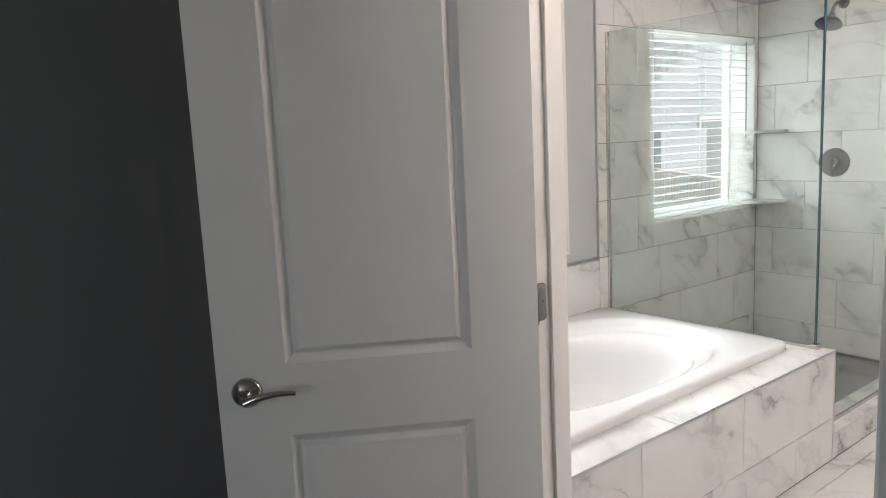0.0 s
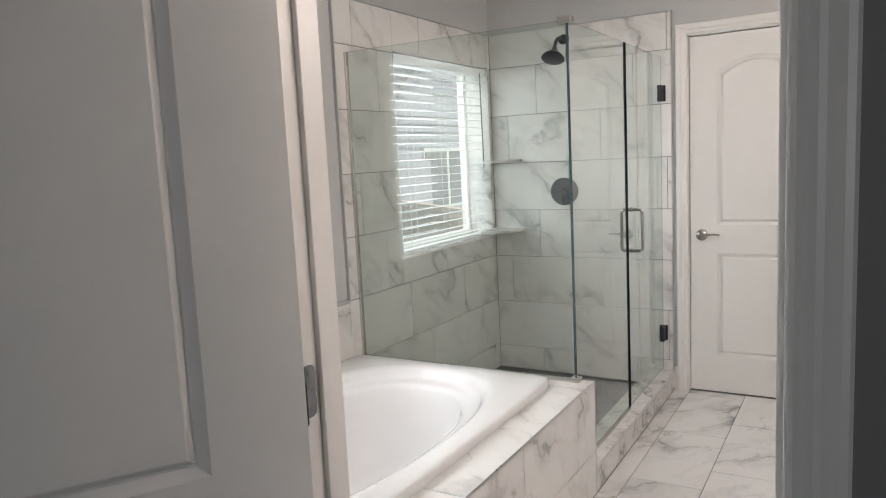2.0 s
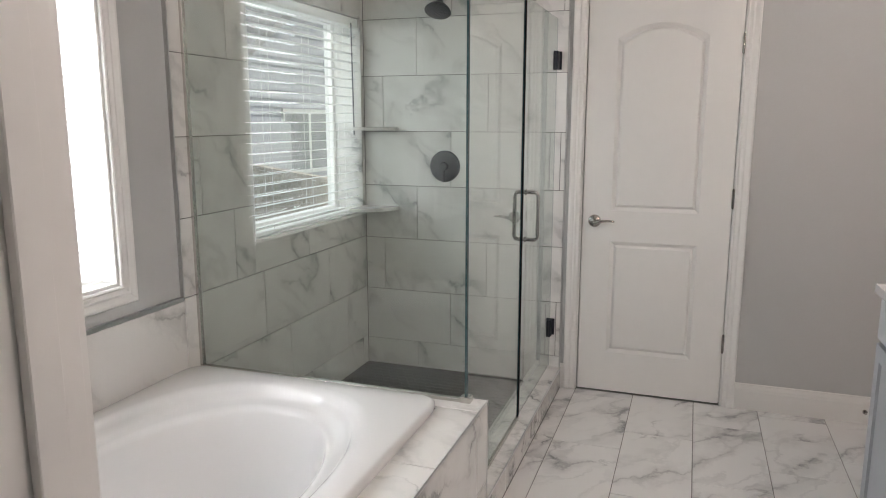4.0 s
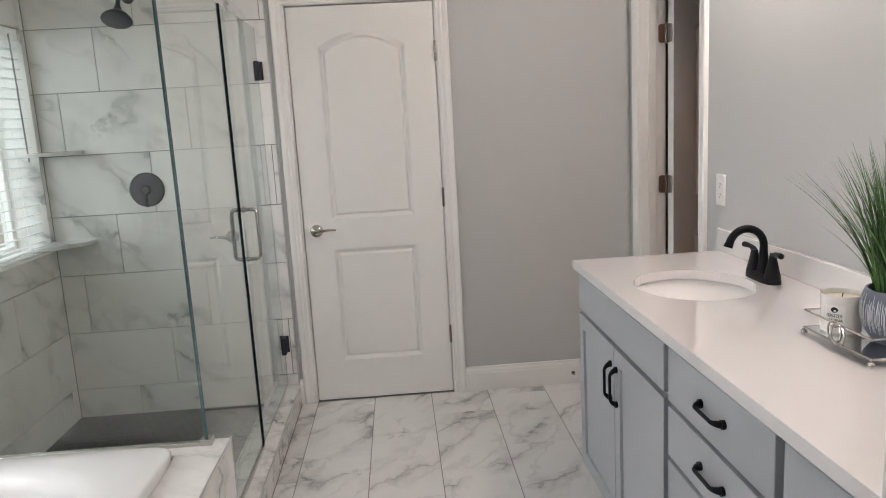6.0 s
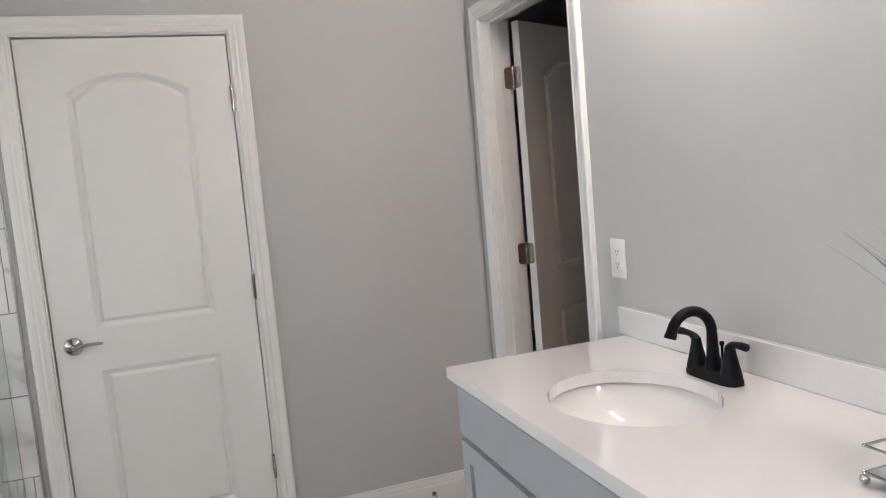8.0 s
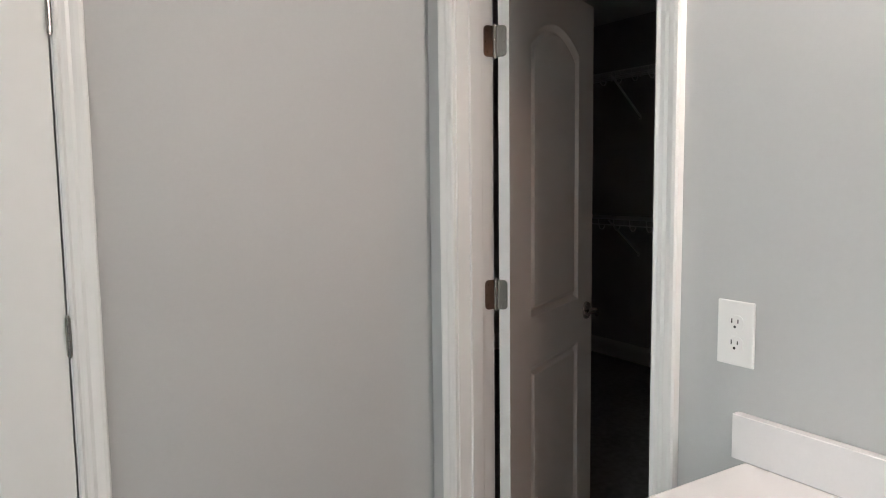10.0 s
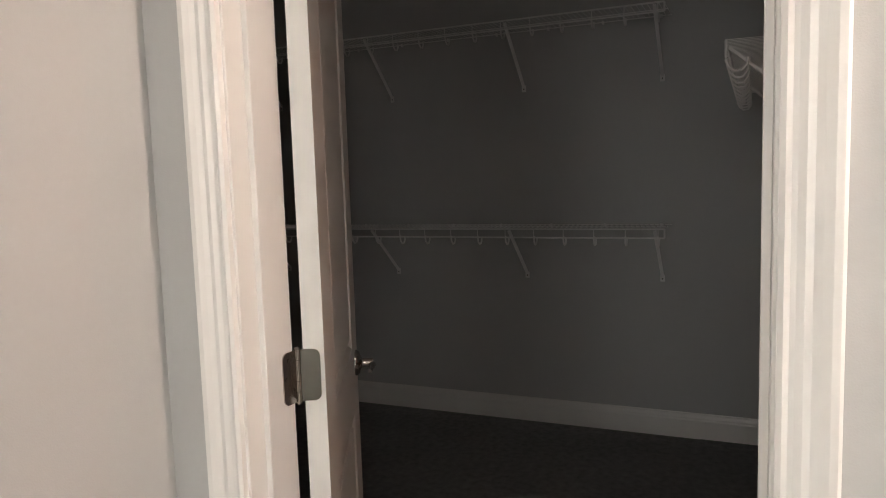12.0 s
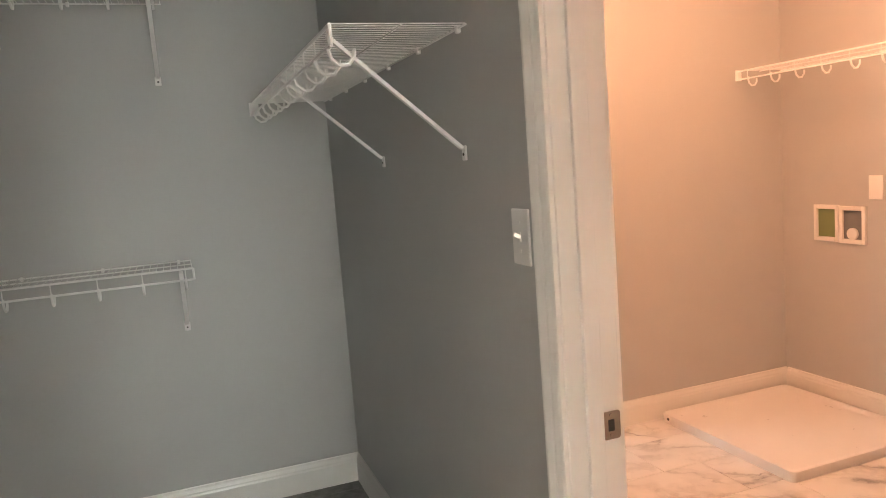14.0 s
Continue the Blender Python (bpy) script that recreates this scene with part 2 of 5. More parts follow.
def part(name, bm, mat, parent=None, label="", smooth=False, m=None):
    """Links a bmesh as one mesh object, under its thing if it has one."""
    me = bpy.data.meshes.new(name)
    bmesh.ops.recalc_face_normals(bm, faces=bm.faces[:])
    bm.to_mesh(me)
    bm.free()
    for x in mat if isinstance(mat, (list, tuple)) else [mat]:
        me.materials.append(x)
    if smooth:
        me.polygons.foreach_set("use_smooth", [True] * len(me.polygons))
        if smooth != "all":
            me.set_sharp_from_angle(angle=radians(38))
    ob = new(name, me)
    if parent:
        ob.parent = parent
    if m is not None:
        ob.matrix_basis = m
    if label:
        tagged(ob, label)
    return ob


def thing(name, label, category, group="", kind="", m=None):
    ob = new(name)
    ob.empty_display_size = 0.05
    if m is not None:
        ob.matrix_basis = m
    return tagged(ob, label, category, group, kind)


def alike(name, me, parent, m):
    """One more object on a mesh that is there already."""
    ob = new(name, me)
    ob.parent = parent
    ob.matrix_basis = m
    return ob


def structure(name, bm, mat, label, category="wall"):
    return tagged(part(name, bm, mat), label, category, kind="structure")


def rod(bm, a, b, r, sides=8, r2=None):
    """A round bar from a to b."""
    a, b = Vector(a), Vector(b)
    q = (b - a).to_track_quat("Z", "Y").to_matrix().to_4x4()
    bmesh.ops.create_cone(bm, cap_ends=True, segments=sides, radius1=r, radius2=r if r2 is None else r2, depth=(b - a).length,
                          matrix=Matrix.Translation((a + b) / 2) @ q)
    return bm


def tube(bm, points, r, sides=10, closed=False):
    """A round bar bent along points; r is one radius or one each."""
    pts = [Vector(p) for p in points]
    n = len(pts)
    rings, side = [], None
    for i, p in enumerate(pts):
        d = pts[(i + 1) % n] - pts[i - 1] if closed or 0 < i < n - 1 else (pts[1] - pts[0] if i == 0 else pts[-1] - pts[-2])
        d.normalize()
        if side is None:
            side = d.orthogonal().normalized()
        side = (side - d * side.dot(d)).normalized()
        up = d.cross(side)
        rad = r[i] if isinstance(r, (list, tuple)) else r
        rings.append([bm.verts.new(p + rad * (math.cos(k) * side + math.sin(k) * up)) for k in [2 * math.pi * j / sides for j in range(sides)]])
    for i in range(n if closed else n - 1):
        a, b = rings[i], rings[(i + 1) % n]
        for j in range(sides):
            bm.faces.new((a[j], a[(j + 1) % sides], b[(j + 1) % sides], b[j]))
    if not closed:
        bm.faces.new(rings[0][::-1])
        bm.faces.new(rings[-1])
    return bm


def arc(c, r, a0, a1, n, u, v):
    c, u, v = Vector(c), Vector(u), Vector(v)
    return [c + r * (math.cos(radians(a0 + (a1 - a0) * i / n)) * u + math.sin(radians(a0 + (a1 - a0) * i / n)) * v) for i in range(n + 1)]


def lathe(bm, profile, sides=32, center=(0, 0, 0)):
    """A turned shape about the upright axis, from (radius, height) pairs."""
    rings = []
    for r, z in profile:
        if r < 1e-5:
            rings.append([bm.verts.new((center[0], center[1], center[2] + z))])
        else:
            rings.append([bm.verts.new((center[0] + r * math.cos(2 * math.pi * k / sides), center[1] + r * math.sin(2 * math.pi * k / sides), center[2] + z)) for k in range(sides)])
    for a, b in zip(rings, rings[1:]):
        for k in range(sides):
            if len(a) == 1 and len(b) == 1:
                continue
            if len(a) == 1:
                bm.faces.new((a[0], b[k], b[(k + 1) % sides]))
            elif len(b) == 1:
                bm.faces.new((a[k], a[(k + 1) % sides], b[0]))
            else:
                bm.faces.new((a[k], a[(k + 1) % sides], b[(k + 1) % sides], b[k]))
    return bm


def wall(name, axis, at, thick, u0, u1, z0, z1, holes=(), label="smooth grey painted wall", dark=None):
    """A wall across an axis, from at to at + thick, with openings (u0, u1, z0, z1) right through it."""
    bm = bmesh.new()
    us = sorted({u0, u1, *[h[0] for h in holes], *[h[1] for h in holes]})
    for a, b in zip(us, us[1:]):
        cuts = sorted((h[2], h[3]) for h in holes if h[0] <= a and h[1] >= b)
        z = z0
        for c, d in cuts + [(z1, z1)]:
            if c > z:
                lo, hi = min(at, at + thick), max(at, at + thick)
                if axis == "x":
                    box(bm, lo, hi, a, b, z, c)
                else:
                    box(bm, a, b, lo, hi, z, c)
            z = max(z, d)
    bmesh.ops.remove_doubles(bm, verts=bm.verts[:], dist=1e-5)
    pairs = {}
    for f in bm.faces:
        pairs.setdefault(tuple(round(c, 4) for c in f.calc_center_median()), []).append(f)
    bmesh.ops.delete(bm, geom=[f for fs in pairs.values() if len(fs) > 1 for f in fs], context="FACES_ONLY")
    if dark:
        bmesh.ops.recalc_face_normals(bm, faces=bm.faces[:])
        for f in bm.faces:
            f.material_index = int(f.normal.dot(Vector(dark)) > 0.5)
    return structure(name, bm, [PAINT, CHARCOAL], label)


CASING = [(0.0, 0.0), (0.0, 0.010), (0.006, 0.013), (0.012, 0.010), (0.018, 0.011), (0.026, 0.014), (0.034, 0.0125), (0.042, 0.016), (0.052, 0.019), (0.060, 0.019), (0.064, 0.015), (0.064, 0.0)]


def casing(name, place, u0, u1, ztop, zbot=0.0, closed=False, label="white painted door casing with stepped moulding"):
    """Mitred trim round an opening; place(u, z, t) gives the world point, t metres off the wall."""
    bm = bmesh.new()
    corners = [(u0, zbot, -1, -1 if closed else 0), (u0, ztop, -1, 1), (u1, ztop, 1, 1), (u1, zbot, 1, -1 if closed else 0)]
    rings = [[bm.verts.new(place(u + su * d, z + sz * d, t)) for d, t in CASING] for u, z, su, sz in corners]
    k = len(CASING)
    for i in range(4 if closed else 3):
        a, b = rings[i], rings[(i + 1) % 4]
        for j in range(k - 1):
            bm.faces.new((a[j], a[j + 1], b[j + 1], b[j]))
    if not closed:
        bm.faces.new(rings[0])
        bm.faces.new(rings[3][::-1])
    return tagged(part(name, bm, TRIM), label, "door casing", kind="structure")


BASE = [(0.0, 0.0), (0.014, 0.0), (0.014, 0.095), (0.011, 0.103), (0.011, 0.110), (0.007, 0.122), (0.006, 0.132), (0.0, 0.135)]


def baseboard(a, b, n, label="white painted baseboard with a moulded top", z=0.0):
    """A moulded board along the foot of a wall from a to b; n points into the room."""
    bm = bmesh.new()
    ends = [[bm.verts.new((p[0] + n[0] * t, p[1] + n[1] * t, z + h)) for t, h in BASE] for p in (a, b)]
    k = len(BASE)
    for j in range(k):
        bm.faces.new((ends[0][j], ends[0][(j + 1) % k], ends[1][(j + 1) % k], ends[1][j]))
    bm.faces.new(ends[0])
    bm.faces.new(ends[1][::-1])
    return tagged(part("baseboard", bm, TRIM), label, "baseboard", kind="structure")


def jamb(name, axis, lo, hi, u0, u1, ztop, stop, label="white painted door jamb with a stop strip"):
    """The lining of a door opening, with its stop at stop on the wall's axis."""
    t = 0.018

    def piece(a, b, c, d, e, f):
        return boxm(a, b, e, f, c, d, bevel=0.0012) if axis == "y" else boxm(e, f, a, b, c, d, bevel=0.0012)

    top = tagged(part(name, piece(u0, u1, ztop, ztop + t, lo, hi), TRIM), label, "door jamb", kind="structure")
    for a, b in ((u0 - t, u0), (u1, u1 + t)):
        part("side_jamb", piece(a, b, 0.0, ztop + t, lo, hi), TRIM, top)
    s0, s1 = stop
    for a, b, c, d in ((u0, u0 + 0.011, 0.0, ztop - 0.011), (u1 - 0.011, u1, 0.0, ztop - 0.011), (u0, u1, ztop - 0.011, ztop - 0.0002)):
        part("stop_strip", piece(a, b, c, d, s0, s1), TRIM, top)
    return top


def door_leaf(w, h=2.03, thick=0.035):
    """A two-panel moulded leaf, the upper panel arched: the hinge edge at x = 0, the faces at y = 0 and y = thick."""
    bm = bmesh.new()
    xa, xb = 0.150, w - 0.145

    def outline(z0, z1, rise, inset):
        a, b, lo, hi = xa + inset, xb - inset, z0 + inset, z1 - inset
        pts = [(a, lo), (b, lo), (b, hi)]
        if rise:
            pts += [(b + (a - b) * i / 12, hi + rise * math.sin(math.pi * i / 12) ** 0.85) for i in range(1, 12)]
        return pts + [(a, hi)]

    panels = ((0.215, 0.815, 0.0), (0.975, 1.835, 0.07))
    for y, d in ((0.0, 1), (thick, -1)):
        for z0, z1, rise in panels:
            loops = []
            for inset, depth in ((0, 0), (0.003, 0.002), (0.017, 0.0135), (0.021, 0.0140), (0.030, 0.0035), (0.033, 0.0020)):
                loops.append([bm.verts.new((x, y + d * depth, z)) for x, z in outline(z0, z1, rise, inset)])
            for a, b in zip(loops, loops[1:]):
                for i in range(len(a)):
                    j = (i + 1) % len(a)
                    bm.faces.new((a[i], a[j], b[j], b[i]))
            bm.faces.new(loops[-1])

        def face(pts):
            bm.faces.new([bm.verts.new((x, y, z)) for x, z in pts])

        face([(0, 0), (xa, 0), (xa, h), (0, h)])
        face([(xb, 0), (w, 0), (w, h), (xb, h)])
        face([(xa, 0), (xb, 0), (xb, 0.215), (xa, 0.215)])
        face([(xa, 0.815), (xb, 0.815), (xb, 0.975), (xa, 0.975)])
        top = outline(0.975, 1.835, 0.07, 0)[2:]
        for (x0, z0), (x1, z1) in zip(top, top[1:]):
            face([(x0, z0), (x0, h), (x1, h), (x1, z1)])
    for pts in (((0, 0), (0, h)), ((w, 0), (w, h))):
        bm.faces.new([bm.verts.new((x, y, z)) for x, z, y in ((pts[0][0], 0, 0), (pts[0][0], h, 0), (pts[0][0], h, thick), (pts[0][0], 0, thick))])
    for z in (0, h):
        bm.faces.new([bm.verts.new((x, y, z)) for x, y in ((0, 0), (w, 0), (w, thick), (0, thick))])
    bmesh.ops.remove_doubles(bm, verts=bm.verts[:], dist=1e-5)
    return bm


def lever(parent, w, side, toward=-1, z=0.919, thick=0.035, mat=NICKEL):
    """A lever handle with a round rose on one face of a leaf."""
    y, d = (0.0, -1) if side < 0 else (thick, 1)
    x = w - 0.062
    rose = bmesh.new()
    lathe(rose, [(0, 0.0), (0.033, 0.0), (0.033, 0.004), (0.029, 0.010), (0.018, 0.014), (0.011, 0.018), (0.0105, 0.046), (0.0, 0.047)], 28)
    ob = part("door_handle", rose, mat, parent, "satin nickel lever handle", True, Matrix.Translation((x, y, z)) @ pose(0, 0, 0, 90 if d < 0 else -90, 0, 0))
    bm = bmesh.new()
    pts, rad = [], []
    for i in range(13):
        f = i / 12
        pts.append((x + toward * 0.105 * f, y + d * (0.042 + 0.006 * math.sin(f * 3)), z - 0.010 + 0.050 * f - 0.036 * f * f))
        rad.append(0.0095 - 0.0045 * f)
    tube(bm, pts, rad, 10)
    part("lever", bm, mat, parent, "curved lever", True)
    return ob


def butt_hinge(door, m, leaves=((0, 90), (0, -90))):
    """A hinge of a door at m, its pin upright through the origin; each leaf runs 0.034 m from the pin at an angle."""
    bm = bmesh.new()
    for i in range(5):
        rod(bm, (0, 0, -0.045 + i * 0.018), (0, 0, -0.045 + i * 0.018 + 0.0172), 0.0062, 12)
    rod(bm, (0, 0, -0.049), (0, 0, 0.049), 0.0045, 10)
    t = part("hinge", bm, NICKEL, door, "satin nickel butt hinge with rounded corners", True, door.matrix_basis.inverted() @ m)
    for _, ang in leaves:
        b2 = boxm(0.004, 0.038, -0.0012, 0.0012, -0.044, 0.044)
        up = [e for e in b2.edges if abs(e.verts[0].co.y - e.verts[1].co.y) > 0.001 and e.verts[0].co.x > 0.03]
        bmesh.ops.bevel(b2, geom=up, offset=0.012, segments=4, affect="EDGES", profile=0.5)
        for z in (-0.03, 0.0, 0.03):
            rod(b2, (0.024 if z else 0.03, -0.0022, z), (0.024 if z else 0.03, 0.0022, z), 0.0035, 8)
        part("hinge_leaf", b2, NICKEL, t, m=pose(0, 0, 0, 0, 0, ang))
    return t

# ---- large structure ----
CEIL_Z = 2.6
WX = -2.97          # face of the window wall
SY, SYO = -3.32, -3.42   # entry wall: bathroom face, bedroom face
EX, EXO = 0.0, 0.12      # wall to the closet: bathroom face, closet face
DOOR_H = 2.045
CX, CY = 2.99, -1.09     # closet back wall, closet side wall
LX, LY = 2.90, -3.60     # laundry walls

wall("wall_window", "x", WX, -0.2, SYO, 0.12, -0.05, CEIL_Z, [(-1.135, -0.045, 0.93, 2.0), (-2.92, -1.905, 0.892, 2.06)])
wall("wall_north", "y", 0.0, 0.12, WX, EX, -0.05, CEIL_Z, [(-1.740, -0.972, -0.05, DOOR_H + 0.018)])
wall("wall_closet_side", "x", EX, 0.12, -3.72, 3.02, -0.05, CEIL_Z, [(-0.886, -0.132, -0.05, DOOR_H + 0.018)])
wall("wall_entry", "y", SY, -0.10, -2.97, EX, -0.05, CEIL_Z, [(-1.668, -0.920, -0.05, DOOR_H + 0.018)], "wall painted grey in the bathroom and charcoal in the bedroom", (0, -1, 0))
# unseen slab, added to keep outside light out of the closed door's gap
wall("door_gap_blocker", "y", 0.1205, 0.05, -1.95, -0.75, -0.05, CEIL_Z, label="unseen slab blocking light behind the closed door")
wall("wall_closet_back", "x", CX, 0.12, -1.21, 3.02, -0.05, CEIL_Z)
wall("wall_laundry_side", "y", CY, -0.12, EXO, CX, -0.05, CEIL_Z, [(0.222, 1.008, -0.05, DOOR_H + 0.018)])
wall("wall_closet_end", "y", 2.9, 0.12, EXO, CX, -0.05, CEIL_Z)
wall("wall_laundry_hall", "x", LX, 0.12, LY, -1.21, -0.05, CEIL_Z, [(-2.233, -1.437, -0.05, DOOR_H + 0.018)], label="painted laundry wall in warm lamplight")
wall("wall_laundry_back", "y", LY, -0.12, EXO, 3.02, -0.05, CEIL_Z, label="painted laundry wall in warm lamplight")
wall("wall_hall", "x", 4.6, 0.12, -3.2, -0.6, -0.05, CEIL_Z)
wall("wall_hall_end", "y", -3.2, -0.12, 3.02, 4.6, -0.05, CEIL_Z)
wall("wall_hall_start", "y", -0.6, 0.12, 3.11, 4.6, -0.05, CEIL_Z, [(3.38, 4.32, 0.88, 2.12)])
wall("wall_bedroom_west", "x", -2.72, -0.12, -8.0, SYO, -0.05, CEIL_Z, label="dark charcoal painted bedroom wall", dark=(1, 0, 0))
wall("wall_bedroom_south", "y", -8.0, -0.12, -2.84, 2.5, -0.05, CEIL_Z, [(-1.1, 0.5, 0.75, 2.25)])
wall("wall_bedroom_east", "x", 2.5, 0.12, -8.0, -3.72, -0.05, CEIL_Z)
wall("wall_bedroom_north", "y", -3.72, -0.05, 0.12, 2.5, -0.05, CEIL_Z)

structure("ceiling", boxm(-3.17, 4.75, -8.15, 3.1, CEIL_Z, CEIL_Z + 0.15), CEIL, "white painted ceiling", "ceiling")
FLOOR = structure("floor_bathroom", boxm(WX, EX, SY, 0.0, -0.08, -0.004), GROUT, "floor of large white marble-look tiles with grey veins", "floor")
structure("floor_closet", boxm(EX, CX, CY, 2.9, -0.08, 0.0), CARPET, "dark grey carpet on the closet floor", "carpet")
LFLOOR = structure("floor_laundry", boxm(EXO, LX, LY, CY - 0.12, -0.08, -0.004), GROUT, "white marble-look tile floor in warm light", "floor")
# added dark strip, stops light leaking in under the closed door
structure("gap_strip_linen", boxm(-1.74, -0.972, 0.0, 0.1205, -0.08, -0.001), GROUT, "dark added strip blocking light under the closed door", "threshold")
structure("floor_sill", boxm(0.24, 0.99, CY - 0.12, CY, -0.08, -0.001), TRIM, "pale threshold under the laundry doorway", "threshold")
structure("floor_hall", boxm(LX, 4.6, -3.2, -0.6, -0.08, 0.002), CARPET, "grey carpet in the hall past the laundry", "carpet")
structure("floor_bedroom", boxm(-2.72, 2.5, -8.0, SY, -0.08, -0.002), CARPET, "grey carpet on the bedroom floor", "carpet")

# door linings, casings and baseboards
jamb("jamb_entry", "y", SYO, SY, -1.65, -0.938, DOOR_H, (-3.38, -3.35))
jamb("jamb_linen", "y", 0.0, 0.12, -1.722, -0.990, DOOR_H, (0.045, 0.08))
jamb("jamb_closet", "x", EX, EXO, -0.868, -0.150, DOOR_H, (0.04, 0.08))
jamb("jamb_laundry", "y", CY - 0.12, CY, 0.24, 0.99, DOOR_H, (-1.165, -1.13))
jamb("jamb_hall", "x", LX, LX + 0.12, -2.215, -1.455, DOOR_H, (2.94, 2.975))
casing("casing_entry_bedroom", lambda u, z, t: (u, SYO - t, z), -1.655, -0.933, DOOR_H + 0.005)
casing("casing_entry_bath", lambda u, z, t: (u, SY + t, z), -1.655, -0.933, DOOR_H + 0.005)
casing("casing_linen", lambda u, z, t: (u, -t, z), -1.727, -0.985, DOOR_H + 0.005)
casing("casing_closet_bath", lambda u, z, t: (EX - t, u, z), -0.873, -0.145, DOOR_H + 0.005)
casing("casing_closet", lambda u, z, t: (EXO + t, u, z), -0.873, -0.145, DOOR_H + 0.005)
casing("casing_laundry_closet", lambda u, z, t: (u, CY + t, z), 0.235, 0.995, DOOR_H + 0.005)
casing("casing_laundry", lambda u, z, t: (u, CY - 0.12 - t, z), 0.235, 0.995, DOOR_H + 0.005)
casing("casing_hall", lambda u, z, t: (LX - t, u, z), -2.22, -1.45, DOOR_H + 0.005)
baseboard((-0.921, 0), (EX, 0), (0, -1))
baseboard((-1.815, 0), (-1.791, 0), (0, -1))
baseboard((EX, -1.10), (EX, -0.938), (-1, 0))
baseboard((EX, -0.081), (EX, -0.014), (-1, 0))
baseboard((CX, CY), (CX, 2.9), (-1, 0))
baseboard((CX - 0.014, CY), (1.06, CY), (0, 1))
baseboard((EXO, -0.071), (EXO, 2.9), (1, 0))
baseboard((EXO, 2.9), (CX, 2.9), (0, -1))
baseboard((LX, -2.285), (LX, LY), (-1, 0))
baseboard((LX - 0.014, LY), (EXO, LY), (0, 1))
baseboard((4.6, -3.2), (4.6, -0.6), (-1, 0))
baseboard((-2.72, SYO), (-1.72, SYO), (0, -1))
baseboard((-0.868, SYO), (EX, SYO), (0, -1))


# ---- doors ----
def hung_door(name, pin, local_pin, turn, w, label, sides, z=0.008, handle=NICKEL):
    """A leaf that hangs on the pin, turned about it."""
    off = pose(pin[0], pin[1], z, 0, 0, turn) @ Matrix.Translation((-local_pin[0], -local_pin[1], 0))
    d = tagged(part(name, door_leaf(w), LEAF, m=off), label, "door", kind="structure")
    for s in sides:
        lever(d, w, s, mat=handle)
    part("latch_plate", boxm(w - 0.0005, w + 0.0015, 0.006, 0.029, 0.895, 0.955), NICKEL, d, "small steel latch plate")
    return d


entry = hung_door("door_1", (-1.645, -3.431), (-0.003, -0.008), -122, 0.70, "white two-panel entry door standing wide open", (-1, 1))
linen = hung_door("door_2", (-0.9945, 0.039), (0, 0), 180, 0.722, "closed white two-panel door with an arched upper panel", (1,))
closet_door = hung_door("door_3", (0.131, -0.1555), (-0.003, 0.043), 26.5, 0.705, "white two-panel closet door standing open into the dark closet", (-1, 1))

for hz in (0.33, 1.065, 1.80):
    butt_hinge(entry, pose(-1.645, -3.431, hz), leaves=((0, 90), (0, -32)))
    bm = bmesh.new()
    for i in range(5):
        rod(bm, (0, 0, -0.045 + i * 0.018), (0, 0, -0.045 + i * 0.018 + 0.0172), 0.0062, 12)
    rod(bm, (0, 0, -0.05), (0, 0, 0.05), 0.004, 10)
    box(bm, -0.006, 0.006, 0.004, 0.0085, -0.044, 0.044)
    part("hinge", bm, NICKEL, linen, "satin nickel hinge knuckle", True, linen.matrix_basis.inverted() @ pose(-0.9915, -0.006, hz))
    butt_hinge(closet_door, pose(0.131, -0.1535, hz + 0.012), leaves=((0, 177), (0, -63.5)))


# ---- shower and tub tiling ----
def clip(r, holes):
    """A rectangle less some others, as rectangles."""
    out = [r]
    for h in holes:
        nxt = []
        for a, b, c, d in out:
            if h[1] <= a or h[0] >= b or h[3] <= c or h[2] >= d:
                nxt.append((a, b, c, d))
                continue
            if a < h[0]:
                nxt.append((a, h[0], c, d))
            if h[1] < b:
                nxt.append((h[1], b, c, d))
            m0, m1 = max(a, h[0]), min(b, h[1])
            if c < h[2]:
                nxt.append((m0, m1, c, h[2]))
            if h[3] < d:
                nxt.append((m0, m1, h[3], d))
        out = nxt
    return out


TILE_MESH = {}


def tile_mesh(w, h, thick, mat, name):
    """A slab with softened front edges in its own plane, from the corner at the origin; the front is at z = thick."""
    key = (round(w, 4), round(h, 4), thick, mat.name)
    if key not in TILE_MESH:
        bm = bmesh.new()
        e = 0.0012
        lo = [bm.verts.new(p) for p in ((0, 0, 0), (w, 0, 0), (w, h, 0), (0, h, 0))]
        mid = [bm.verts.new(p) for p in ((0, 0, thick - e), (w, 0, thick - e), (w, h, thick - e), (0, h, thick - e))]
        hi = [bm.verts.new(p) for p in ((e, e, thick), (w - e, e, thick), (w - e, h - e, thick), (e, h - e, thick))]
        for a, b in ((lo, mid), (mid, hi)):
            for i in range(4):
                bm.faces.new((a[i], a[(i + 1) % 4], b[(i + 1) % 4], b[i]))
        bm.faces.new(hi)
        me = bpy.data.meshes.new(name)
        bm.to_mesh(me)
        bm.free()
        me.materials.append(mat)
        TILE_MESH[key] = me
    return TILE_MESH[key]


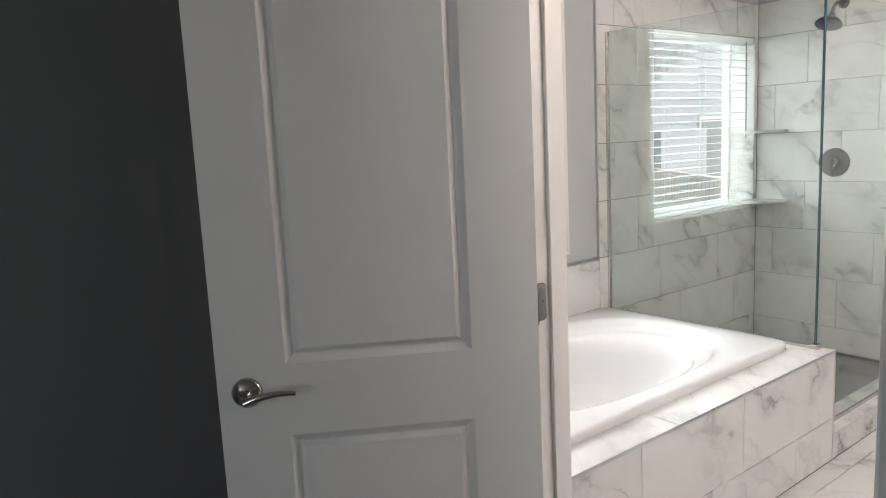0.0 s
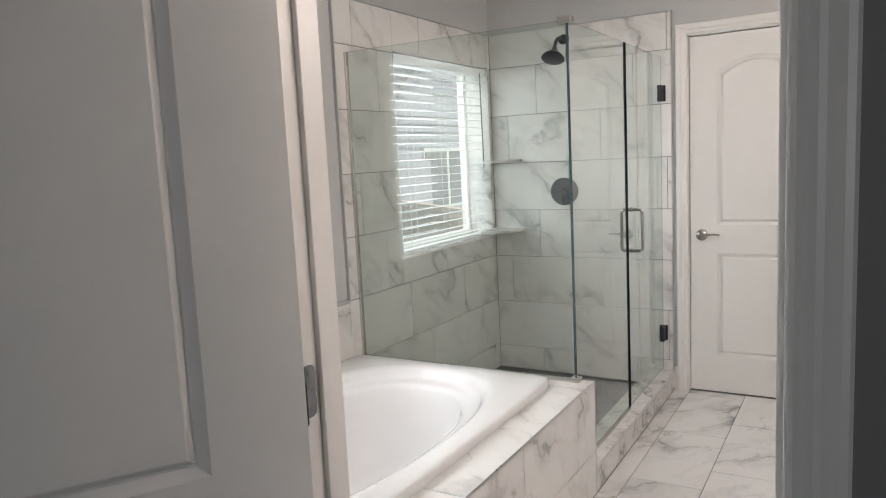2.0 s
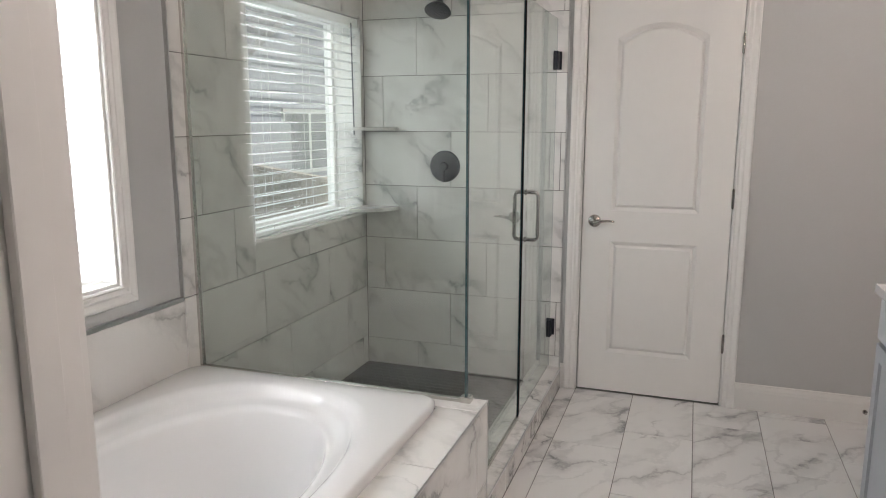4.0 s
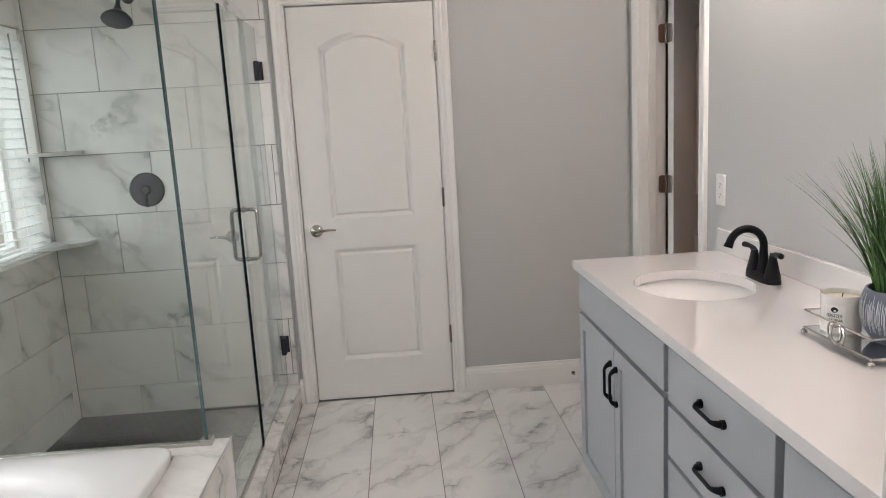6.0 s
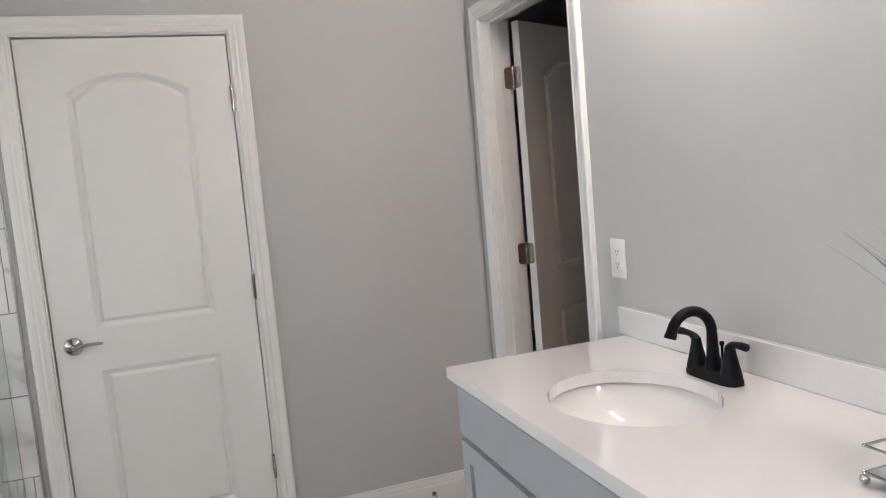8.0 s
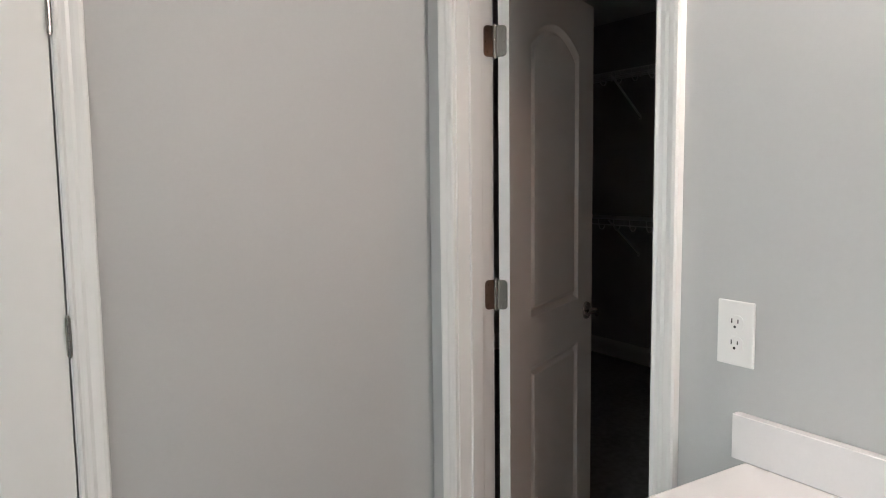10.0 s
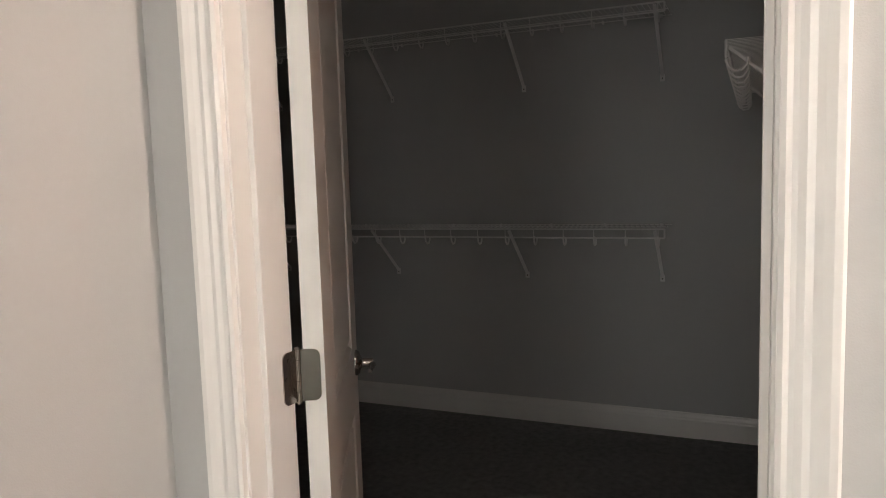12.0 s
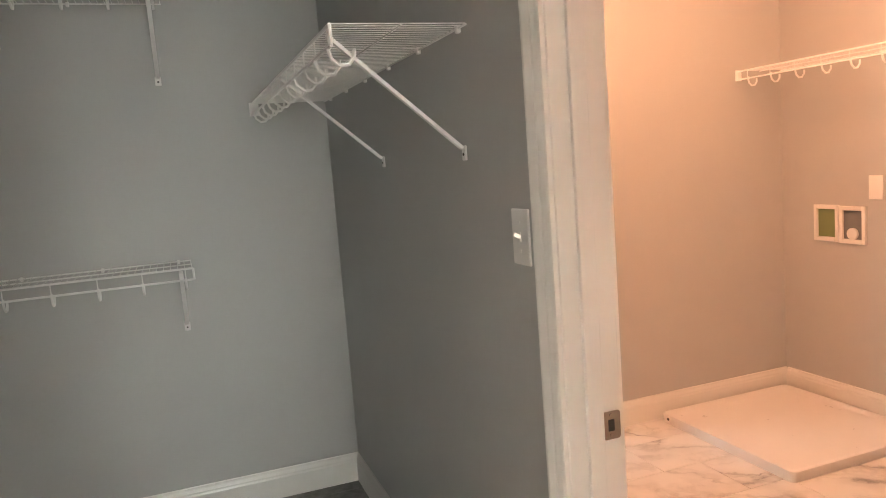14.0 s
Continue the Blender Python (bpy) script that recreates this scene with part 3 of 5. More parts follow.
def lay(parent, frame_m, u0, u1, v0, v1, tw, th, ou, ov, shift, mat, holes=(), thick=0.008, grout=0.003):
    """Staggered tiles over a rectangle of the plane of frame_m; rows run along u, each moved on by shift."""
    made = 0
    r0, r1 = math.floor((v0 - ov) / th), math.ceil((v1 - ov) / th)
    for r in range(r0, r1):
        o = ou + (r * shift) % tw
        for c in range(math.floor((u0 - o) / tw), math.ceil((u1 - o) / tw)):
            a, b = max(o + c * tw, u0) + grout / 2, min(o + (c + 1) * tw, u1) - grout / 2
            d, e = max(ov + r * th, v0) + grout / 2, min(ov + (r + 1) * th, v1) - grout / 2
            for x0, x1, y0, y1 in clip((a, b, d, e), holes):
                if x1 - x0 < 0.01 or y1 - y0 < 0.01:
                    continue
                alike("tile", tile_mesh(x1 - x0, y1 - y0, thick, mat, "tile"), parent, frame_m @ Matrix.Translation((x0, y0, 0)))
                made += 1
    return made


def plane(origin, u, v):
    u, v = Vector(u), Vector(v)
    n = u.cross(v)
    return Matrix((u, v, n)).transposed().to_4x4() if origin is None else Matrix.Translation(origin) @ Matrix((u, v, n)).transposed().to_4x4()


SHW, SHE = WX, -1.815
far_tiles = structure("tile_backing_north", boxm(SHW, SHE, -0.006, 0.0, 0.0, 2.195), GROUT, "grey grout bed behind the marble shower tiles", "tiled wall")
side_tiles = structure("tile_backing_window", bmesh.new(), GROUT, "grey grout bed behind the marble shower tiles beside the window", "tiled wall")
bm = bmesh.new()
for a, b, c, d in clip((-1.61, -0.006, 0.0, 2.195), [(-1.135, -0.045, 0.93, 2.0)]):
    box(bm, WX, WX + 0.006, a, b, c, d)
bm.to_mesh(side_tiles.data)
bm.free()
bm = bmesh.new()
box(bm, SHE, SHE + 0.004, -0.016, 0.0, 0.0, 2.199)
box(bm, SHW, SHE + 0.004, -0.016, 0.0, 2.195, 2.199)
structure("tile_edge_north", bm, EDGE, "slim metal edge strip round the shower tiles", "tile edging")
bm = bmesh.new()
box(bm, WX, WX + 0.016, -1.617, -1.611, 0.79, 2.195)
box(bm, WX, WX + 0.016, -1.617, 0.0, 2.195, 2.199)
box(bm, WX, WX + 0.016, SY, -1.617, 0.775, 0.790)
structure("tile_edge_window", bm, EDGE, "slim metal edge strip on the tub and shower tiles", "tile edging")
tub_tiles = structure("tile_backing_tub", boxm(WX, WX + 0.006, SY, -1.611, 0.40, 0.775), GROUT, "grout bed of the tile band above the tub", "tiled wall")
tub_end = structure("tile_backing_tub_end", boxm(WX + 0.006, -1.80, SY, SY + 0.006, 0.40, 0.775), GROUT, "grout bed of the tile band at the tub's end", "tiled wall")

# window reveal in the shower, lined with white
bm = bmesh.new()
box(bm, WX - 0.198, WX + 0.014, -1.135, -0.045, 0.918, 0.932)
box(bm, WX - 0.198, WX + 0.014, -1.135, -1.125, 0.932, 2.0)
box(bm, WX - 0.198, WX + 0.014, -0.055, -0.045, 0.932, 2.0)
box(bm, WX - 0.198, WX + 0.014, -1.125, -0.055, 1.99, 2.0)
structure("shower_window_reveal", bm, TILE, "marble tile lining of the shower window", "window lining")
structure("shower_window_sill_edge", boxm(WX + 0.0145, WX + 0.0185, -1.137, -0.016, 0.914, 0.926, bevel=0.001), TRIM, "thin white edge strip along the shower window sill", "window sill")

# knee wall, deck and curb
bm = bmesh.new()
box(bm, WX, -1.815, -1.60, -1.50, 0.0, 0.482)
box(bm, -1.955, -1.815, -3.30, -1.60, 0.0, 0.482)
box(bm, WX, -1.955, -3.30, -3.16, 0.0, 0.482)
deck = structure("tub_deck", bm, GROUT, "tiled deck and front round the drop-in tub", "tub deck")
curb = structure("shower_curb", boxm(-1.965, -1.815, -1.50, -0.006, 0.0, 0.106), GROUT, "low tiled curb under the shower door", "shower curb")
bm = bmesh.new()
box(bm, -1.8075, -1.8055, -3.30, -1.492, 0.480, 0.4915)
box(bm, -1.8085, -1.8045, -1.494, -1.490, 0.0, 0.4915)
box(bm, -1.808, -1.8055, -1.492, -0.018, 0.104, 0.1155)
structure("deck_edge", bm, EDGE, "slim metal edge strip on the deck and curb", "tile edging")
shower_floor = structure("shower_floor", boxm(WX, -1.965, -1.50, 0.0, 0.0, 0.020), SLATE_GROUT, "dark grey mosaic shower floor", "shower floor")


bm = bmesh.new()
hr = 0.028
row = 0
y = -1.49
while y < -0.02:
    x = WX + 0.03 + (hr * 0.866 if row % 2 else 0)
    while x < -1.98:
        z = 0.0235 + random.uniform(-0.0003, 0.0003)
        top = [bm.verts.new((x + (hr - 0.0022) * math.sin(math.pi * k / 3), y + (hr - 0.0022) * math.cos(math.pi * k / 3), z)) for k in range(6)]
        low = [bm.verts.new((x + (hr - 0.0012) * math.sin(math.pi * k / 3), y + (hr - 0.0012) * math.cos(math.pi * k / 3), 0.019)) for k in range(6)]
        bm.faces.new(top)
        for k in range(6):
            bm.faces.new((low[k], low[(k + 1) % 6], top[(k + 1) % 6], top[k]))
        x += hr * 1.732
    y += hr * 1.5
    row += 1
part("mosaic", bm, SLATE, shower_floor, "small dark grey hexagon tiles")["kind"] = "stuff"


# ---- tub ----
def bathtub():
    """A drop-in tub: a square rim with a soft edge and a stepped oval basin."""
    x0, x1, y0, y1 = WX + 0.016, -1.945, -3.165, -1.585
    cx, cy = (x0 + x1) / 2 - 0.01, (y0 + y1) / 2
    bm = bmesh.new()
    n = 96

    def rect(inset, z):
        ring = []
        hx, hy = (x1 - x0) / 2 - inset, (y1 - y0) / 2 - inset
        for k in range(n):
            a = 2 * math.pi * k / n
            c, s = math.cos(a), math.sin(a)
            e = 0.09
            px = hx * math.copysign(abs(c) ** e, c)
            py = hy * math.copysign(abs(s) ** e, s)
            ring.append(bm.verts.new(((x0 + x1) / 2 + px, cy + py, z)))
        return ring

    def oval(a, b, z, e=0.86, dy=0.0):
        ring = []
        for k in range(n):
            t = 2 * math.pi * k / n
            c, s = math.cos(t), math.sin(t)
            ring.append(bm.verts.new((cx + a * math.copysign(abs(c) ** e, c), cy + dy + b * math.copysign(abs(s) ** e, s), z)))
        return ring

    rings = [rect(0.004, 0.485), rect(0.0, 0.492), rect(0.0, 0.512), rect(0.004, 0.519), rect(0.012, 0.5225),
             oval(0.445, 0.725, 0.5225, 0.72), oval(0.432, 0.708, 0.521, 0.76), oval(0.420, 0.694, 0.514, 0.78), oval(0.411, 0.684, 0.500, 0.8), oval(0.404, 0.676, 0.486, 0.8), oval(0.392, 0.662, 0.478, 0.82), oval(0.372, 0.640, 0.474, 0.84),
             oval(0.357, 0.622, 0.468, 0.86), oval(0.347, 0.610, 0.452, 0.88), oval(0.335, 0.592, 0.38, 0.88), oval(0.315, 0.555, 0.26, 0.88), oval(0.295, 0.52, 0.17, 0.88), oval(0.25, 0.46, 0.125, 0.9), oval(0.15, 0.30, 0.115, 0.95), oval(0.03, 0.05, 0.112, 1)]
    for a, b in zip(rings, rings[1:]):
        for k in range(n):
            bm.faces.new((a[k], a[(k + 1) % n], b[(k + 1) % n], b[k]))
    bm.faces.new(rings[-1])
    t = thing("bathtub", "glossy white acrylic drop-in tub with a stepped oval basin", "bathtub")
    part("shell", bm, ACRYLIC, t, smooth=True)
    d = bmesh.new()
    lathe(d, [(0, 0.118), (0.02, 0.118), (0.032, 0.115), (0.035, 0.112)], 24, (cx, cy, 0))
    part("drain", d, STEEL, t, "round steel drain", True)
    return t


bathtub()


# ---- shower glass ----
def sheet(name, pts, axis, at, thick, parent, label):
    """A glass sheet cut to an outline in a wall plane, with green edges."""
    bm = bmesh.new()
    lo, hi = at - thick / 2, at + thick / 2

    def place(u, z, d):
        return (d, u, z) if axis == "x" else (u, d, z)

    a = [bm.verts.new(place(u, z, lo)) for u, z in pts]
    b = [bm.verts.new(place(u, z, hi)) for u, z in pts]
    bm.faces.new(a)
    bm.faces.new(b[::-1])
    for i in range(len(pts)):
        f = bm.faces.new((a[i], a[(i + 1) % len(pts)], b[(i + 1) % len(pts)], b[i]))
        f.material_index = 1
    ob = part(name, bm, [GLASS, GLASS_EDGE], parent, label)
    ob.visible_shadow = False
    return ob


GT = 1.945
GX = -1.873
enclosure = thing("shower_enclosure", "frameless clear glass shower panels in slim metal channels", "shower screen")
sheet("glass_panel", [(-2.955, 0.500), (-1.869, 0.500), (-1.869, GT), (-2.955, GT)], "y", -1.533, 0.010, enclosure, "clear glass panel on the tub deck")
sheet("glass_panel", [(-1.527, 0.504), (-1.488, 0.504), (-1.488, 0.125), (-0.766, 0.125), (-0.766, GT), (-1.527, GT)], "x", GX, 0.010, enclosure, "fixed clear glass side panel")
bm = bmesh.new()
box(bm, WX + 0.008, -1.872, -1.545, -1.521, 0.4905, 0.503, 0.001)
part("bottom_channel", bm, STEEL, enclosure, "slim satin metal channel")
part("wall_channel", boxm(WX + 0.008, WX + 0.026, -1.545, -1.521, 0.503, GT, bevel=0.001), STEEL, enclosure, "slim satin metal channel")
part("curb_channel", boxm(GX - 0.011, GX + 0.011, -1.486, -0.760, 0.1145, 0.128, bevel=0.001), STEEL, enclosure, "slim satin metal channel")
part("corner_clip", boxm(-1.905, -1.850, -1.552, -1.505, GT - 0.014, GT + 0.014, bevel=0.003), STEEL, enclosure, "square metal clip on the glass corner")
part("corner_clip", boxm(-1.890, -1.852, -1.550, -1.512, 0.4905, 0.512, bevel=0.002), STEEL, enclosure, "square metal clip on the glass corner")
sdoor = thing("shower_door", "frameless clear glass shower door hung on dark hinges", "shower door")
sheet("glass_leaf", [(-0.752, 0.128), (-0.030, 0.128), (-0.030, GT), (-0.752, GT)], "x", GX, 0.010, sdoor, "clear glass door leaf")
part("seal_strip", boxm(GX - 0.009, GX + 0.009, -0.765, -0.7505, 0.128, GT), SEAL, sdoor, "black upright seal strip")
for hz in (0.341, 1.742):
    b2 = boxm(GX - 0.016, GX + 0.016, -0.072, -0.016, hz - 0.045, hz + 0.045, bevel=0.002)
    part("hinge", b2, BRONZE, sdoor, "dark bronze glass clamp hinge")
    part("hinge_plate", boxm(GX - 0.027, GX + 0.027, -0.018, -0.0145, hz - 0.045, hz + 0.045, bevel=0.001), BRONZE, sdoor, "dark bronze wall plate")
for s in (1, -1):
    x = GX + s * 0.005
    bm = bmesh.new()
    r = 0.018
    pts = [Vector((x, -0.672, 0.922))]
    c1 = Vector((x + s * (0.052 - r), -0.672, 0.922 + r))
    c2 = Vector((x + s * (0.052 - r), -0.672, 1.132 - r))
    pts += arc(c1, r, -90, 0, 6, (s, 0, 0), (0, 0, 1)) + arc(c2, r, 0, 90, 6, (s, 0, 0), (0, 0, 1)) + [Vector((x, -0.672, 1.132))]
    tube(bm, pts, 0.0085, 14)
    for z in (0.922, 1.132):
        rod(bm, (x, -0.672, z), (x + s * 0.004, -0.672, z), 0.013, 16)
    part("pull_handle", bm, STEEL, sdoor, "polished nickel bow handle", True)

# ---- shower fittings ----
for z in (0.945, 1.388):
    bm = bmesh.new()
    ox, oy, r = WX + 0.014, -0.014, 0.205
    ring = [(ox, oy)] + [(ox + r * math.cos(radians(a)), oy - r * math.sin(radians(a)) * 1.05) for a in range(0, 91, 9)]
    lo = [bm.verts.new((x, y, z)) for x, y in ring]
    hi = [bm.verts.new((x, y, z + 0.018)) for x, y in ring]
    bm.faces.new(lo)
    bm.faces.new(hi)
    for i in range(len(ring)):
        bm.faces.new((lo[i], lo[(i + 1) % len(ring)], hi[(i + 1) % len(ring)], hi[i]))
    tagged(part("corner_shelf", bm, TILE), "white marble corner shelf with a curved front", "shower shelf", "shower corner shelves")
valve = thing("shower_valve", "round dark bronze shower valve plate on the tiles", "shower valve", m=pose(-2.473, -0.014, 1.194, 90))
bm = bmesh.new()
lathe(bm, [(0, 0), (0.086, 0), (0.086, 0.004), (0.080, 0.010), (0.045, 0.014), (0, 0.015)], 40)
part("plate", bm, BRONZE, valve, smooth=True)
bm = bmesh.new()
lathe(bm, [(0.024, 0.012), (0.023, 0.032), (0.019, 0.038), (0, 0.039)], 24)
part("hub", bm, BRONZE, valve, smooth=True)
bm = bmesh.new()
tube(bm, [(0, 0, 0.030), (0.0, -0.03, 0.032), (0.0, -0.066, 0.030), (0.001, -0.084, 0.026)], [0.010, 0.009, 0.008, 0.007], 10)
part("lever", bm, BRONZE, valve, smooth=True)
head = thing("wall_shower", "dark bronze bell shower head on a bent arm", "shower")
bm = bmesh.new()
lathe(bm, [(0, 0), (0.030, 0), (0.030, 0.005), (0.022, 0.012), (0, 0.013)], 24)
part("flange", bm, BRONZE, head, smooth=True, m=pose(-2.45, -0.014, 2.115, 90))
bm = bmesh.new()
tube(bm, [(-2.45, -0.016, 2.115), (-2.45, -0.07, 2.117), (-2.45, -0.115, 2.108), (-2.45, -0.148, 2.082), (-2.45, -0.165, 2.052)], 0.0105, 12)
part("arm", bm, BRONZE, head, smooth=True)
bm = bmesh.new()
lathe(bm, [(0, 0.075), (0.014, 0.075), (0.017, 0.062), (0.020, 0.05), (0.032, 0.040), (0.055, 0.020), (0.066, 0.006), (0.068, 0.0), (0.062, -0.004), (0, -0.005)], 36)
part("bell", bm, BRONZE, head, smooth=True, m=pose(-2.45, -0.198, 1.985, -28))


# ---- windows and blinds ----
def window_unit(name, y0, y1, z0, z1, x, label, rim=0.045, sashes=2):
    t = thing(name, label, "window", kind="structure")
    f = rim
    bm = bmesh.new()
    for a, b, c, d in ((y0, y0 + f, z0, z1), (y1 - f, y1, z0, z1), (y0 + f, y1 - f, z0, z0 + f), (y0 + f, y1 - f, z1 - f, z1)):
        box(bm, x - 0.05, x, a, b, c, d, 0.003)
    part("window_frame", bm, PLASTIC, t, "white vinyl window frame")
    zm = (z0 + z1) / 2
    rail = 0.02 if sashes == 2 else 0.0
    if rail:
        part("meeting_rail", boxm(x - 0.045, x - 0.005, y0 + f, y1 - f, zm - rail, zm + rail, bevel=0.003), PLASTIC, t)
    for a, b in ((z0 + f, zm - rail), (zm + rail, z1 - f)) if rail else ((z0 + f, z1 - f),):
        p = part("pane", boxm(x - 0.03, x - 0.024, y0 + f, y1 - f, a, b), PANE, t)
        p.visible_shadow = False
    return t


def blind(y0, y1, z0, z1, x, tilt, label, wand=False, pitch=0.046, slat=0.042):
    """A slatted blind: headrail, slats, ladder cords and a bottom rail."""
    t = thing("window_blind", label, "blind")
    part("headrail", boxm(x - 0.025, x + 0.025, y0, y1, z1 - 0.045, z1, bevel=0.003), BLIND, t)
    part("bottom_rail", boxm(x - 0.024, x + 0.024, y0 + 0.004, y1 - 0.004, z0, z0 + 0.014, bevel=0.003), BLIND, t)
    bm = bmesh.new()
    w = slat
    rows = []
    for i in range(5):
        u = -w / 2 + w * i / 4
        h = 0.0016 * (1 - (2 * i / 4 - 1) ** 2)
        rows.append([bm.verts.new((u, yy, h + dz)) for yy, dz in ((y0 + 0.004, 0), (y1 - 0.004, 0), (y1 - 0.004, -0.0018), (y0 + 0.004, -0.0018))])
    for a, b in zip(rows, rows[1:]):
        for j in range(4):
            bm.faces.new((a[j], a[(j + 1) % 4], b[(j + 1) % 4], b[j]))
    bm.faces.new(rows[0])
    bm.faces.new(rows[-1])
    z = z0 + 0.035
    first = part("slat", bm, BLIND, t, m=pose(x, 0, z, 0, tilt, 0))
    while z + pitch < z1 - 0.06:
        z += pitch
        alike("slat", first.data, t, pose(x, 0, z, 0, tilt + random.uniform(-1.2, 1.2), random.uniform(-0.05, 0.05)))
    for f in (0.16, 0.50, 0.84):
        yy = y0 + (y1 - y0) * f
        bm = bmesh.new()
        for dx in (-slat / 2 - 0.002, slat / 2 + 0.002):
            box(bm, x + dx - 0.0006, x + dx + 0.0006, yy - 0.0008, yy + 0.0008, z0 + 0.01, z1 - 0.04)
        part("ladder_cord", bm, BLIND, t)
    if wand:
        bm = bmesh.new()
        rod(bm, (x + 0.034, y1 - 0.10, z1 - 0.03), (x + 0.040, y1 - 0.10, z1 - 0.62), 0.004, 8)
        part("tilt_wand", bm, CABIN_IN, t, "slim grey tilt wand", True)
    return t


window_unit("window_1", -1.125, -0.055, 0.932, 1.99, WX - 0.148, "shower window with a white frame, its blind slats open", 0.03, 1)
blind(-1.122, -0.058, 0.938, 1.985, WX - 0.022, -5, "white slatted blind with open slats in the shower window", True, slat=0.034)
window_unit("window_2", -2.92, -1.905, 0.892, 2.06, WX - 0.13, "bright window over the tub with a closed blind")
blind(-2.90, -1.925, 0.915, 2.045, WX - 0.07, 72, "white slatted blind, closed, glowing in daylight over the tub")
bm = bmesh.new()
for a, b, c, d in ((-2.92, -2.905, 0.892, 2.06), (-1.92, -1.905, 0.892, 2.06), (-2.905, -1.92, 2.045, 2.06), (-2.905, -1.92, 0.892, 0.907)):
    box(bm, WX - 0.13, WX - 0.002, a, b, c, d)
structure("tub_window_reveal", bm, TRIM, "white lining of the tub window", "window lining")
casing("casing_tub_window", lambda u, z, t: (WX + t, u, z), -2.915, -1.910, 2.055, 0.897, True, "white moulded casing round the tub window")

# ---- towels on the end wall, seen mirrored in the shower glass ----
bar = thing("towel_bar", "satin nickel towel bar on the wall over the tub's end", "towel bar")
bm = bmesh.new()
rod(bm, (-2.86, SY + 0.06, 1.60), (-1.94, SY + 0.06, 1.60), 0.009, 14)
part("rail", bm, NICKEL, bar, smooth=True)
for x in (-2.86, -1.94):
    bm = bmesh.new()
    rod(bm, (x, SY, 1.60), (x, SY + 0.066, 1.60), 0.012, 14)
    rod(bm, (x, SY, 1.60), (x, SY + 0.006, 1.60), 0.024, 20)
    part("post", bm, NICKEL, bar, smooth=True)


def towel(x0, x1, zlow, seed):
    """A towel folded over the bar, hanging in soft folds."""
    rng = random.Random(seed)
    bm = bmesh.new()
    nx, y, z = 40, SY + 0.06, 1.60
    path = [(y - 0.013, zlow + 0.1)] + [(y - 0.013, z - 0.02)] + [(y + 0.014 * math.cos(a), z + 0.014 * math.sin(a)) for a in (math.pi, 2.3, 1.57, 0.8, 0)] + [(y + 0.016, z - k * (z - zlow) / 14) for k in range(1, 15)]
    ph = [rng.uniform(0, 6.3) for _ in range(3)]
    rows = []
    for i in range(nx + 1):
        f = i / nx
        x = x0 + (x1 - x0) * f
        row = []
        for py, pz in path:
            drop = max(0, (z - pz) / (z - zlow)) * (1 if py > y else 0)
            wave = 0.014 * math.sin(f * 17 + ph[0]) + 0.010 * math.sin(f * 31 + ph[1])
            row.append(bm.verts.new((x, py + drop * (wave + 0.012), pz + drop * 0.008 * math.sin(f * 12 + ph[2]))))
        rows.append(row)
    for a, b in zip(rows, rows[1:]):
        for j in range(len(path) - 1):
            bm.faces.new((a[j], a[j + 1], b[j + 1], b[j]))
    ob = part("towel", bm, TOWEL, smooth="all")
    mod = ob.modifiers.new("thickness", "SOLIDIFY")
    mod.thickness = 0.008
    return tagged(ob, "white terry towel hanging in folds over the bar", "towel", "towels on the bar")


towel(-2.80, -2.50, 0.88, 3)
towel(-2.49, -2.15, 0.90, 8)

# ---- vanity ----
CZ = 0.912          # counter top
CFX = -0.555        # cabinet box front
Y0, Y1, Y2, Y3 = -1.125, -2.012, -2.552, -3.29


def bow_pull(m, length=0.114):
    """A black arched pull with flared round feet; the bow runs along x and stands off along z."""
    bm = bmesh.new()
    h = length / 2
    pts, rad = [], []
    for i in range(25):
        f = -1 + 2 * i / 24
        a = abs(f)
        pts.append((h * f, 0, 0.004 + 0.019 * min(1.0, (1 - a) / 0.28) ** 0.6 if a < 1 else 0.004))
        rad.append(0.0048 + 0.0042 * max(0.0, (a - 0.72) / 0.28))
    tube(bm, pts, rad, 10)
    for s in (-1, 1):
        rod(bm, (s * h, 0, 0), (s * h, 0, 0.008), 0.0105, 14)
    return bm


